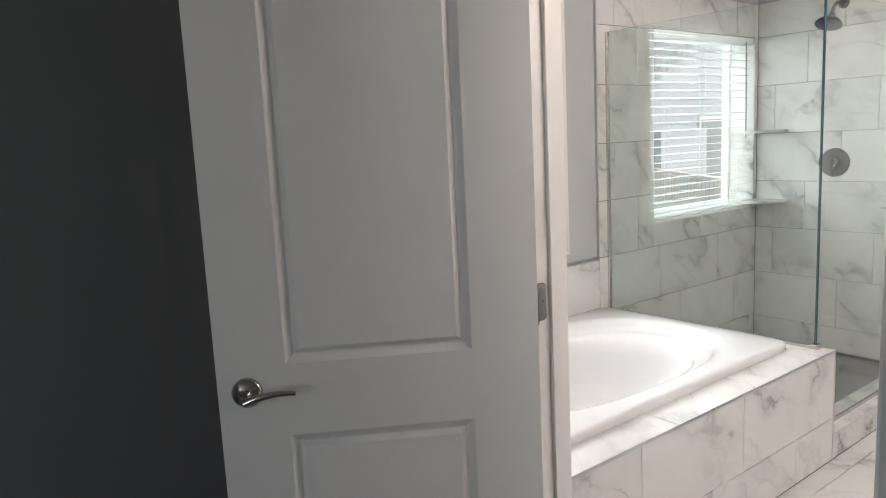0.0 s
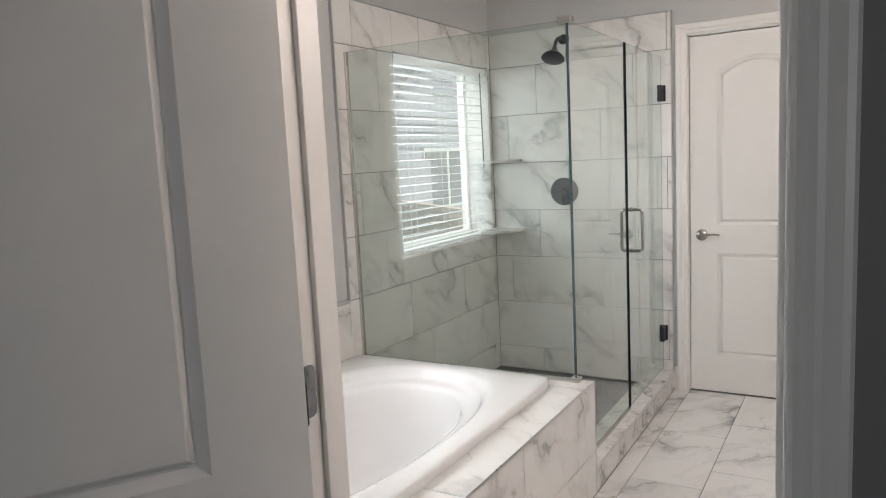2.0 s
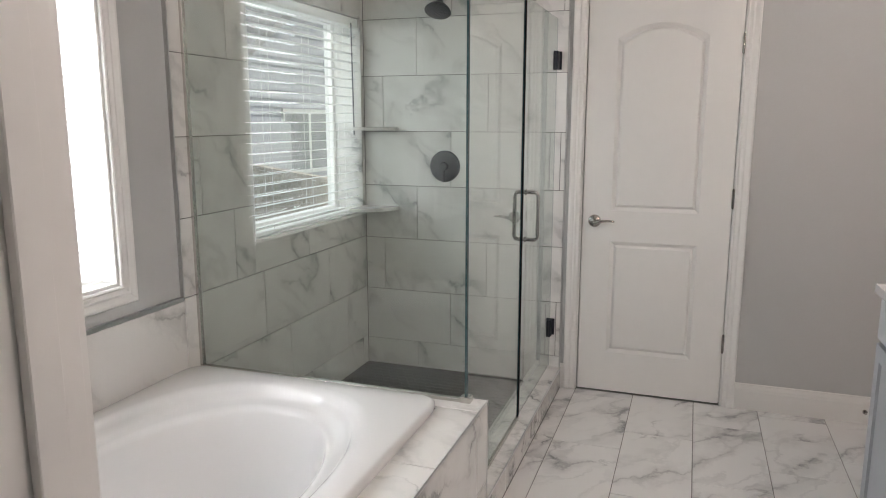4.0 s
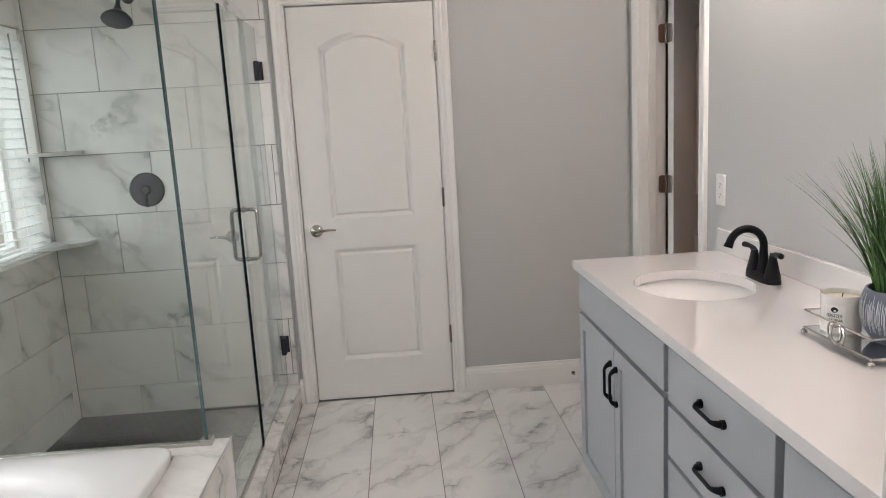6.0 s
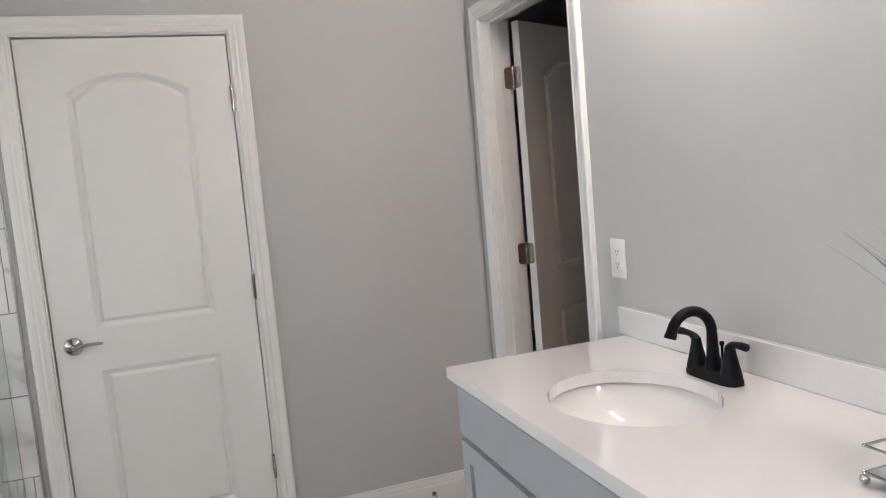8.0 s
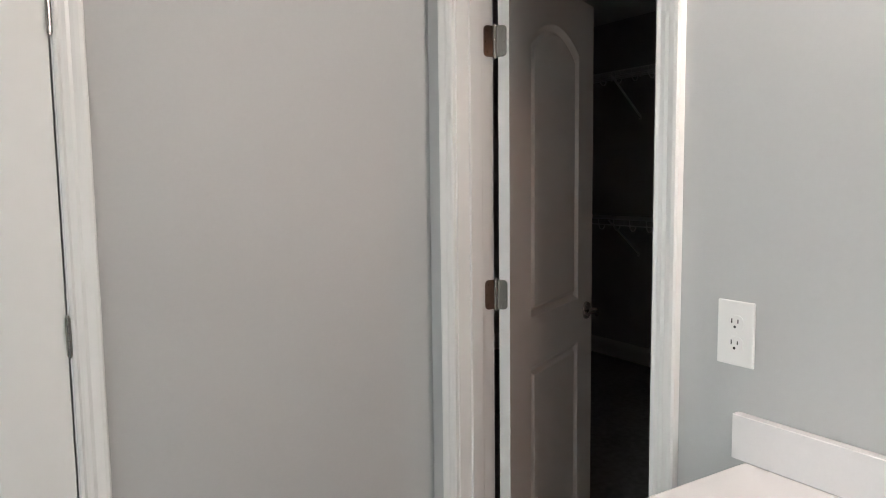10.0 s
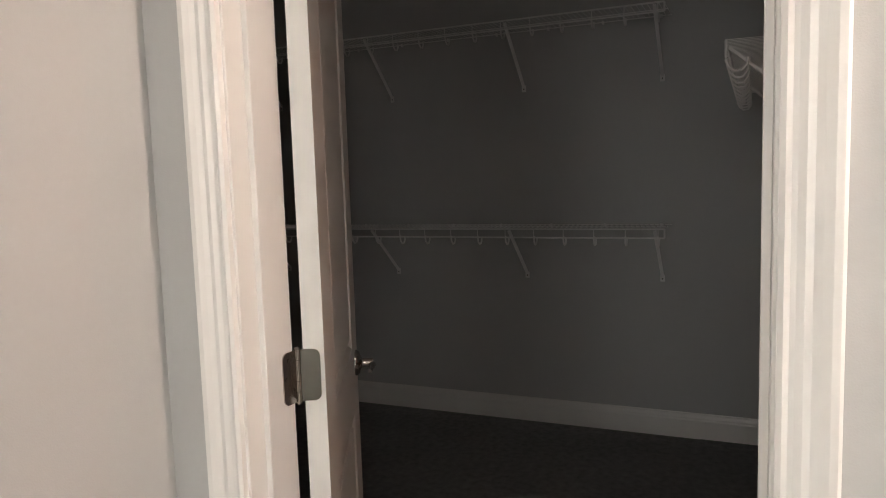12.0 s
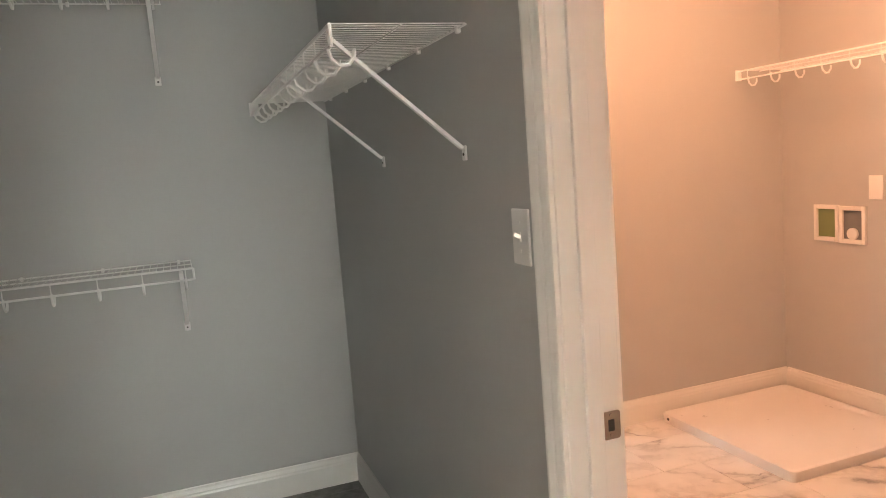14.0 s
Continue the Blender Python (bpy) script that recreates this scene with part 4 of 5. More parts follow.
def slab_front(parent, y0, y1, z0, z1, name, pull=None, shaker=True, mat=CABINET):
    """A door or drawer front standing proud of the box, with a narrow frame round a sunk field."""
    x1, x0 = CFX - 0.001, CFX - 0.021
    bm = bmesh.new()
    if shaker:
        lo = [bm.verts.new((x0, y, z)) for y, z in ((y0, z0), (y1, z0), (y1, z1), (y0, z1))]
        rings = [lo]
        for inset, x in ((0.052, x0), (0.0535, x0 + 0.009)):
            rings.append([bm.verts.new((x, y, z)) for y, z in ((y0 + inset, z0 + inset), (y1 - inset, z0 + inset), (y1 - inset, z1 - inset), (y0 + inset, z1 - inset))])
        for a, b in zip(rings, rings[1:]):
            for i in range(4):
                bm.faces.new((a[i], a[(i + 1) % 4], b[(i + 1) % 4], b[i]))
        bm.faces.new(rings[-1])
        back = [bm.verts.new((x1, v.co.y, v.co.z)) for v in lo]
        for i in range(4):
            bm.faces.new((lo[i], lo[(i + 1) % 4], back[(i + 1) % 4], back[i]))
        bm.faces.new(back)
        bmesh.ops.bevel(bm, geom=[e for e in bm.edges if all(v in lo for v in e.verts)], offset=0.0015, segments=1, affect="EDGES")
    else:
        box(bm, x0, x1, y0, y1, z0, z1, 0.0018)
    ob = part(name, bm, mat, parent)
    if pull:
        py, pz, upright = pull
        turn = Matrix(((0, 0, -1), (0, 1, 0), (1, 0, 0))).to_4x4() if upright else Matrix(((0, 0, -1), (1, 0, 0), (0, -1, 0))).to_4x4()
        part("pull", bow_pull(None), BLACK, ob, "black arched pull", True, Matrix.Translation((x0, py, pz)) @ turn)
    return ob


def cabinet(y0, y1, label, fill):
    t = thing("vanity_cabinet", label, "vanity cabinet", "vanity units")
    bm = bmesh.new()
    top = CZ - 0.031
    box(bm, CFX, CFX + 0.019, y1, y0, 0.10, top)
    box(bm, CFX + 0.019, -0.003, y0 - 0.017, y0, 0.10, top)
    box(bm, CFX + 0.019, -0.003, y1, y1 + 0.017, 0.10, top)
    box(bm, CFX + 0.019, -0.003, y1 + 0.017, y0 - 0.017, 0.10, 0.118)
    part("body", bm, CABINET, t)
    # toe board below the fronts, its recess shade put into the darker colour
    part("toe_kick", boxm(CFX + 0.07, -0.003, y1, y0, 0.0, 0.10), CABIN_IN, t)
    fill(t)
    return t


def sink_fronts(a, b, far_pull=True):
    def fill(t):
        g = 0.016
        slab_front(t, b + g, a - g, 0.738, 0.868, "false_front", shaker=False)
        mid = (a + b) / 2
        slab_front(t, mid + 0.002, a - g, 0.13, 0.722, "door", (mid + 0.030, 0.600, True))
        slab_front(t, b + g, mid - 0.002, 0.13, 0.722, "door", (mid - 0.030, 0.600, True))
    return fill


def drawer_fronts(a, b):
    def fill(t):
        g = 0.014
        for z0, z1 in ((0.728, 0.868), (0.582, 0.715), (0.36, 0.569), (0.13, 0.347)):
            slab_front(t, b + g, a - g, z0, z1, "drawer_front", ((a + b) / 2, (z0 + z1) / 2 + 0.002, False), shaker=False)
    return fill


cabinet(Y0, Y1 + 0.001, "grey painted sink cabinet with two doors and black pulls", sink_fronts(Y0, Y1))
cabinet(Y1, Y2 + 0.001, "grey painted drawer cabinet with black pulls", drawer_fronts(Y1, Y2))
cabinet(Y2, Y3, "grey painted second sink cabinet with two doors", sink_fronts(Y2, Y3))

SKX, SKY_, SA, SB = -0.328, -1.588, 0.178, 0.205


def countertop():
    """A quartz slab with two oval sink holes and a backsplash."""
    t = thing("countertop", "glossy white quartz countertop with a backsplash", "countertop")
    bm = bmesh.new()
    x0, x1, y0, y1 = -0.588, -0.003, SY + 0.004, -1.102
    lo, hi = CZ - 0.03, CZ
    n = 48
    centers = (SKY_, -2.90)
    splits = [y1, -2.25, y0]
    for k, cy in enumerate(centers):
        ya, yb = splits[k + 1], splits[k]
        for z, sgn in ((hi, 1), (lo, -1)):
            inner, outer = [], []
            for i in range(n):
                a = 2 * math.pi * i / n
                c, s = math.cos(a), math.sin(a)
                inner.append(bm.verts.new((SKX + SA * c, cy + SB * s, z)))
                r = min(((x1 if c > 0 else x0) - SKX) / c if abs(c) > 1e-6 else 9e9, ((yb if s > 0 else ya) - cy) / s if abs(s) > 1e-6 else 9e9)
                outer.append(bm.verts.new((SKX + r * c, cy + r * s, z)))
            corners = [bm.verts.new((x, y, z)) for x, y in ((x1, yb), (x0, yb), (x0, ya), (x1, ya))]
            for i in range(n):
                j = (i + 1) % n
                bm.faces.new((inner[i], inner[j], outer[j], outer[i]))
                p, q = outer[i].co, outer[j].co
                if abs(p.x - q.x) > 1e-6 and abs(p.y - q.y) > 1e-6:
                    c = min(corners, key=lambda v: (v.co - (p + q) / 2).length)
                    bm.faces.new((outer[i], outer[j], c))
            if z == hi:
                top = inner
            else:
                for i in range(n):
                    j = (i + 1) % n
                    bm.faces.new((top[i], top[j], inner[j], inner[i]))
    bmesh.ops.remove_doubles(bm, verts=bm.verts[:], dist=1e-5)
    for pts in (((x0, y0), (x0, y1)), ((x1, y0), (x1, y1)), ((x0, y0), (x1, y0)), ((x0, y1), (x1, y1))):
        (a, b), (c, d) = pts
        bm.faces.new([bm.verts.new(p) for p in ((a, b, lo), (c, d, lo), (c, d, hi), (a, b, hi))])
    part("slab", bm, QUARTZ, t)
    part("backsplash", boxm(-0.023, -0.003, SY + 0.004, -1.073, CZ + 0.0005, CZ + 0.083, bevel=0.0015), QUARTZ, t)
    return t


countertop()


def basin(cy):
    t = thing("sink_basin", "white ceramic undermount oval basin", "sink", "vanity basins")
    bm = bmesh.new()
    n = 48
    rings = []
    for f, z in ((1.13, -0.0305), (1.06, -0.0325), (1.035, -0.040), (0.985, -0.058), (0.89, -0.08), (0.78, -0.102), (0.6, -0.120), (0.35, -0.130), (0.13, -0.133)):
        rings.append([bm.verts.new((SKX + SA * f * math.cos(2 * math.pi * i / n), cy + SB * f * math.sin(2 * math.pi * i / n), CZ + z)) for i in range(n)])
    for a, b in zip(rings, rings[1:]):
        for i in range(n):
            bm.faces.new((a[i], a[(i + 1) % n], b[(i + 1) % n], b[i]))
    bm.faces.new(rings[-1])
    ob = part("bowl", bm, CERAMIC, t, smooth="all")
    mod = ob.modifiers.new("thickness", "SOLIDIFY")
    mod.thickness, mod.offset = 0.006, -1
    d = bmesh.new()
    lathe(d, [(0, -0.128), (0.022, -0.128), (0.026, -0.131), (0.027, -0.134)], 20, (SKX, cy, CZ))
    part("drain", d, STEEL, t, "round steel drain", True)
    return t


basin(SKY_)
basin(-2.90)


def faucet(cy):
    """A matte black centreset faucet: an oval base, a high arc spout and two lever handles."""
    t = thing("faucet", "matte black two-handle high-arc faucet behind the basin", "faucet", "vanity faucets", m=pose(-0.108, cy, CZ))
    bm = bmesh.new()
    n = 32
    rings = []
    for f, z in ((1.0, 0.0), (1.0, 0.010), (0.94, 0.018), (0.82, 0.023)):
        rings.append([bm.verts.new((0.028 * f * math.copysign(abs(math.cos(a)) ** 0.7, math.cos(a)), 0.083 * f * math.copysign(abs(math.sin(a)) ** 0.55, math.sin(a)), z)) for a in [2 * math.pi * i / n for i in range(n)]])
    for a, b in zip(rings, rings[1:]):
        for i in range(n):
            bm.faces.new((a[i], a[(i + 1) % n], b[(i + 1) % n], b[i]))
    bm.faces.new(rings[0])
    bm.faces.new(rings[-1])
    part("base", bm, BLACK, t, smooth=True)
    bm = bmesh.new()
    pts = [Vector((0, 0, 0.018)), Vector((0, 0, 0.045)), Vector((0, 0, 0.078)), Vector((0, 0, 0.104))]
    pts += arc((-0.055, 0, 0.108), 0.055, 4, 166, 18, (1, 0, 0), (0, 0, 1))
    pts += [pts[-1] + Vector((-0.003, 0, -0.006)), pts[-1] + Vector((-0.005, 0, -0.012))]
    rad = [0.0185, 0.0150, 0.0130] + [0.0120] * (len(pts) - 6) + [0.0126, 0.0138, 0.0140]
    tube(bm, pts, rad, 14)
    lathe(bm, [(0.021, 0.02), (0.0185, 0.035), (0.016, 0.05)], 20)
    part("spout", bm, BLACK, t, smooth=True)
    bm = bmesh.new()
    rod(bm, (0.026, 0, 0.02), (0.026, 0, 0.070), 0.003, 8)
    lathe(bm, [(0, 0.083), (0.005, 0.082), (0.006, 0.076), (0.003, 0.070)], 12, (0.026, 0, 0))
    part("lift_rod", bm, BLACK, t, smooth=True)
    for s in (-1, 1):
        bm = bmesh.new()
        lathe(bm, [(0.0245, 0.014), (0.0240, 0.022), (0.0205, 0.036), (0.0165, 0.054), (0.0130, 0.070), (0.0115, 0.080), (0.0105, 0.086), (0, 0.088)], 22, (0, s * 0.056, 0))
        ob = part("handle_stem", bm, BLACK, t, smooth=True)
        bm = bmesh.new()
        d = Vector((-0.10, s, 0)).normalized()
        c = Vector((0, s * 0.056, 0.080))
        up = Vector((0, 0, 1))
        tube(bm, [c, c + d * 0.006 + up * 0.007, c + d * 0.016 + up * 0.0115, c + d * 0.030 + up * 0.0135, c + d * 0.046 + up * 0.0140, c + d * 0.058 + up * 0.0135, c + d * 0.063 + up * 0.013], [0.0105, 0.0098, 0.0078, 0.0076, 0.0092, 0.0088, 0.0040], 12)
        part("lever", bm, BLACK, ob, "black lever", True)
    return t


faucet(-1.59)
faucet(-2.90)


# ---- tray with candle and plant ----
TRX0, TRX1, TRY0, TRY1 = -0.292, -0.104, -2.376, -2.136
TZ = CZ + 0.016


def tray():
    """A mirror tray on ball feet with a raised wire gallery that carries linked rings."""
    t = thing("vanity_tray", "mirrored tray with a polished wire rail and linked rings", "tray")
    part("mirror_plate", boxm(TRX0, TRX1, TRY0, TRY1, TZ, TZ + 0.004), MIRROR, t, "mirror glass base")

    def loop(z, r, name):
        bm = bmesh.new()
        tube(bm, [(TRX0, TRY0, z), (TRX1, TRY0, z), (TRX1, TRY1, z), (TRX0, TRY1, z)], r, 8, True)
        for c in ((TRX0, TRY0), (TRX1, TRY0), (TRX1, TRY1), (TRX0, TRY1)):
            bmesh.ops.create_uvsphere(bm, u_segments=8, v_segments=6, radius=r * 1.15, matrix=Matrix.Translation((*c, z)))
        part(name, bm, STEEL, t, smooth=True)

    loop(TZ + 0.002, 0.0032, "lower_rail")
    loop(TZ + 0.044, 0.0026, "upper_rail")
    for x in (TRX0, TRX1):
        for y in (TRY0, TRY1):
            bm = bmesh.new()
            bmesh.ops.create_uvsphere(bm, u_segments=14, v_segments=10, radius=0.0078, matrix=Matrix.Translation((x, y, CZ + 0.0078)))
            part("ball_foot", bm, STEEL, t, smooth="all")
    my, mx = (TRY0 + TRY1) / 2, (TRX0 + TRX1) / 2
    spots = []
    for x in (TRX0, TRX1):
        spots.append(((x, my, 0), (0, 1, 0)))
    for y in (TRY0, TRY1):
        spots.append(((mx, y, 0), (1, 0, 0)))
    for (x, y, _), u in spots:
        u = Vector(u)
        for s in (-1, 1):
            bm = bmesh.new()
            c = Vector((x, y, TZ + 0.023)) + u * s * 0.0105
            off = u.cross(Vector((0, 0, 1))) * 0.003 * s
            tube(bm, arc(c + off, 0.0235, 0, 345, 23, u, (0, 0, 1)), 0.0024, 8, True)
            part("ring", bm, STEEL, t, "polished metal ring", True)
    return t


tray()


def candle(x, y):
    t = thing("candle", "white jar candle with a printed paper label", "candle", m=pose(x, y, TZ + 0.0042, 0, 0, 0))
    bm = bmesh.new()
    lathe(bm, [(0, 0.0), (0.038, 0.0), (0.0420, 0.004), (0.0425, 0.04), (0.0430, 0.070), (0.0436, 0.080), (0.0448, 0.088), (0.0436, 0.0895), (0.0424, 0.086), (0.0412, 0.076)], 40)
    part("jar", bm, JAR, t, smooth=True)
    bm = bmesh.new()
    lathe(bm, [(0, 0.0785), (0.0415, 0.0775)], 32)
    part("wax", bm, WAX, t, smooth=True)
    bm = bmesh.new()
    tube(bm, [(0, 0, 0.078), (0.001, 0, 0.084), (0.003, 0.001, 0.088)], 0.0011, 6)
    part("wick", bm, INK, t)
    face = math.atan2(-0.62, -0.78)

    def wrap(u, z, r=0.0432):
        a = face + u / r
        return (r * math.cos(a), r * math.sin(a), z)

    bm = bmesh.new()
    cols = [[bm.verts.new(wrap(-0.022 + 0.044 * i / 12, z)) for z in (0.014, 0.068)] for i in range(13)]
    for a, b in zip(cols, cols[1:]):
        bm.faces.new((a[0], b[0], b[1], a[1]))
    lab = part("paper_label", bm, LABEL, t, smooth="all")

    def print_on(name, bm, label=""):
        for v in bm.verts:
            v.co = wrap(v.co.x, v.co.y, 0.0435 + v.co.z)
        part(name, bm, INK, lab, label)

    bm = bmesh.new()
    ring = [bm.verts.new((0.0075 * math.cos(2 * math.pi * k / 24), 0.058 + 0.0062 * math.sin(2 * math.pi * k / 24), 0)) for k in range(24)]
    bm.faces.new(ring)
    print_on("printed_badge", bm, "black round printed mark")
    for text, z, size in (("FRESH CUT", 0.0405, 0.0088), ("GARDENIA", 0.0315, 0.0088)):
        cu = bpy.data.curves.new("words", "FONT")
        cu.body, cu.size, cu.align_x, cu.resolution_u = text, size, "CENTER", 2
        cu.offset = 0.0002
        ob = bpy.data.objects.new("words", cu)
        scene.collection.objects.link(ob)
        me = bpy.data.meshes.new_from_object(ob.evaluated_get(bpy.context.evaluated_depsgraph_get()))
        bpy.data.objects.remove(ob)
        bm = bmesh.new()
        bm.from_mesh(me)
        for v in bm.verts:
            v.co = (v.co.x * 0.78, v.co.y + z, 0)
        print_on("printed_words", bm, "printed words " + text.lower())
    for z, w, h in ((0.0475, 0.032, 0.0009), (0.0262, 0.006, 0.003), (0.021, 0.020, 0.0010), (0.018, 0.014, 0.0009)):
        bm = bmesh.new()
        steps = 8
        a = [bm.verts.new((-w / 2 + w * i / steps, z, 0)) for i in range(steps + 1)]
        b = [bm.verts.new((-w / 2 + w * i / steps, z + h, 0)) for i in range(steps + 1)]
        for i in range(steps):
            bm.faces.new((a[i], a[i + 1], b[i + 1], b[i]))
        print_on("printed_line", bm)
    return t


candle(-0.236, -2.186)


def potted_grass(x, y):
    t = thing("potted_grass", "tall green artificial grass in a streaked grey-blue pot", "plant", m=pose(x, y, TZ + 0.0042))
    bm = bmesh.new()
    lathe(bm, [(0, 0), (0.045, 0.0), (0.052, 0.003), (0.068, 0.025), (0.078, 0.055), (0.0795, 0.075), (0.077, 0.095), (0.072, 0.112), (0.069, 0.118), (0.064, 0.118), (0.063, 0.108)], 56)
    part("pot", bm, POT, t, "round grey-blue pot with pale brush strokes", True)
    rng = random.Random(11)
    prof = [(0.068, 0.025), (0.078, 0.055), (0.0795, 0.075), (0.077, 0.095), (0.072, 0.112)]

    def radius(z):
        for (r0, z0), (r1, z1) in zip(prof, prof[1:]):
            if z <= z1:
                return r0 + (r1 - r0) * (z - z0) / (z1 - z0)
        return prof[-1][0]

    bm = bmesh.new()
    for k in range(170):
        a = 2 * math.pi * k / 170 + rng.uniform(-0.012, 0.012)
        lo, hi = rng.uniform(0.026, 0.052), rng.uniform(0.088, 0.1115)
        slant, w = rng.uniform(-0.05, 0.05), rng.uniform(0.0005, 0.0010)
        rows = []
        for i in range(9):
            f = i / 8
            z = lo + (hi - lo) * f
            r = radius(z) + 0.0006
            aa = a + slant * f + rng.uniform(-0.002, 0.002)
            ww = w * (0.4 + 0.6 * math.sin(math.pi * min(max(f, 0.08), 0.92))) / r
            rows.append([bm.verts.new((r * math.cos(aa + s * ww), r * math.sin(aa + s * ww), z)) for s in (-1, 1)])
        for p, q in zip(rows, rows[1:]):
            bm.faces.new((p[0], p[1], q[1], q[0]))
    part("brush_strokes", bm, STROKE, t, "fine pale upright strokes")["kind"] = "stuff"
    bm = bmesh.new()
    lathe(bm, [(0, 0.108), (0.0635, 0.106)], 24)
    part("soil", bm, SOIL, t)
    rng = random.Random(5)
    for name, mat, count, lab in (("grass_blades", GRASS, 330, "slender bright green blades"), ("grass_blades", GRASS_DARK, 230, "slender dark green blades")):
        bm = bmesh.new()
        for _ in range(count):
            a = rng.uniform(0, 2 * math.pi)
            r0 = 0.052 * math.sqrt(rng.random())
            base = Vector((r0 * math.cos(a), r0 * math.sin(a), 0.104))
            lean = rng.gauss(0, 0.035) + r0 / 0.052 * rng.uniform(0.05, 0.55)
            if rng.random() < 0.15:
                lean += rng.uniform(0.15, 0.5)
            h = rng.uniform(0.17, 0.35) * (1 - 0.35 * max(0.0, lean - 0.2))
            out = Vector((math.cos(a + rng.gauss(0, 0.4)), math.sin(a + rng.gauss(0, 0.4)), 0))
            side = out.cross(Vector((0, 0, 1))).normalized()
            tw = rng.uniform(-0.8, 0.8)
            side = (side * math.cos(tw) + out * math.sin(tw)).normalized()
            w = rng.uniform(0.0014, 0.0032)
            bend = rng.uniform(0.5, 1.7)
            rows = []
            for i in range(7):
                f = i / 6
                p = base + out * (lean * h * (0.35 * f + bend * 0.65 * f * f)) + Vector((0, 0, h * f * (1 - 0.12 * lean * f)))
                ww = w * (1.0 - 0.92 * f ** 1.6)
                mid = p + out.cross(side).normalized() * ww * 0.3
                rows.append([bm.verts.new(p - side * ww), bm.verts.new(mid), bm.verts.new(p + side * ww)])
            for p, q in zip(rows, rows[1:]):
                bm.faces.new((p[0], p[1], q[1], q[0]))
                bm.faces.new((p[1], p[2], q[2], q[1]))
        ob = part(name, bm, mat, t, lab, "all")
        ob["kind"] = "stuff"
    return t


potted_grass(-0.170, -2.290)


# ---- wall plates and small fittings ----
def plate(m, label, category, kind):
    """A white wall plate; x runs across, y up, z off the wall."""
    t = thing(kind, label, category, m=m)
    bm = boxm(-0.0375, 0.0375, -0.059, 0.059, 0, 0.006, bevel=0.0025, segs=2)
    part("cover", bm, PLASTIC, t)
    return t


def screw(t, y):
    bm = bmesh.new()
    rod(bm, (0, y, 0.005), (0, y, 0.0068), 0.0032, 12)
    part("screw", bm, PLASTIC, t)


def socket(m):
    t = plate(m, "white double power outlet on the grey wall", "outlet", "power_outlet")
    for cy in (-0.0195, 0.0195):
        bm = bmesh.new()
        n = 28
        for z in (0.005, 0.0075):
            ring = [bm.verts.new((0.0165 * math.copysign(abs(math.cos(a)) ** 0.75, math.cos(a)), cy + 0.0140 * math.copysign(abs(math.sin(a)) ** 0.6, math.sin(a)), z)) for a in [2 * math.pi * i / n for i in range(n)]]
            if z > 0.006:
                bm.faces.new(ring)
                for i in range(n):
                    bm.faces.new((first[i], first[(i + 1) % n], ring[(i + 1) % n], ring[i]))
            first = ring
        face = part("socket_face", bm, PLASTIC, t)
        for sx, w, h, dy in ((-0.0063, 0.0022, 0.0085, 0.003), (0.0063, 0.0022, 0.0070, 0.003)):
            part("slot", boxm(sx - w / 2, sx + w / 2, cy + dy - h / 2, cy + dy + h / 2, 0.0070, 0.0078), SLOT, face)
        b2 = bmesh.new()
        rod(b2, (0, cy - 0.0075, 0.0070), (0, cy - 0.0075, 0.0078), 0.0026, 12)
        part("ground_slot", b2, SLOT, face)
    screw(t, 0)
    return t


socket(plane((-0.0005, -1.0635, 1.137), (0, -1, 0), (0, 0, 1)))
stop = thing("door_stop", "small brass spring door stop on the baseboard", "door stop")
bm = bmesh.new()
rod(bm, (-0.335, -0.014, 0.062), (-0.335, -0.020, 0.062), 0.011, 14)
rod(bm, (-0.335, -0.018, 0.062), (-0.335, -0.072, 0.062), 0.0045, 10)
part("rod", bm, NICKEL, stop, smooth=True)
bm = bmesh.new()
rod(bm, (-0.335, -0.070, 0.062), (-0.335, -0.082, 0.062), 0.0085, 14)
part("rubber_tip", bm, PLASTIC, stop, "white rubber tip", True)

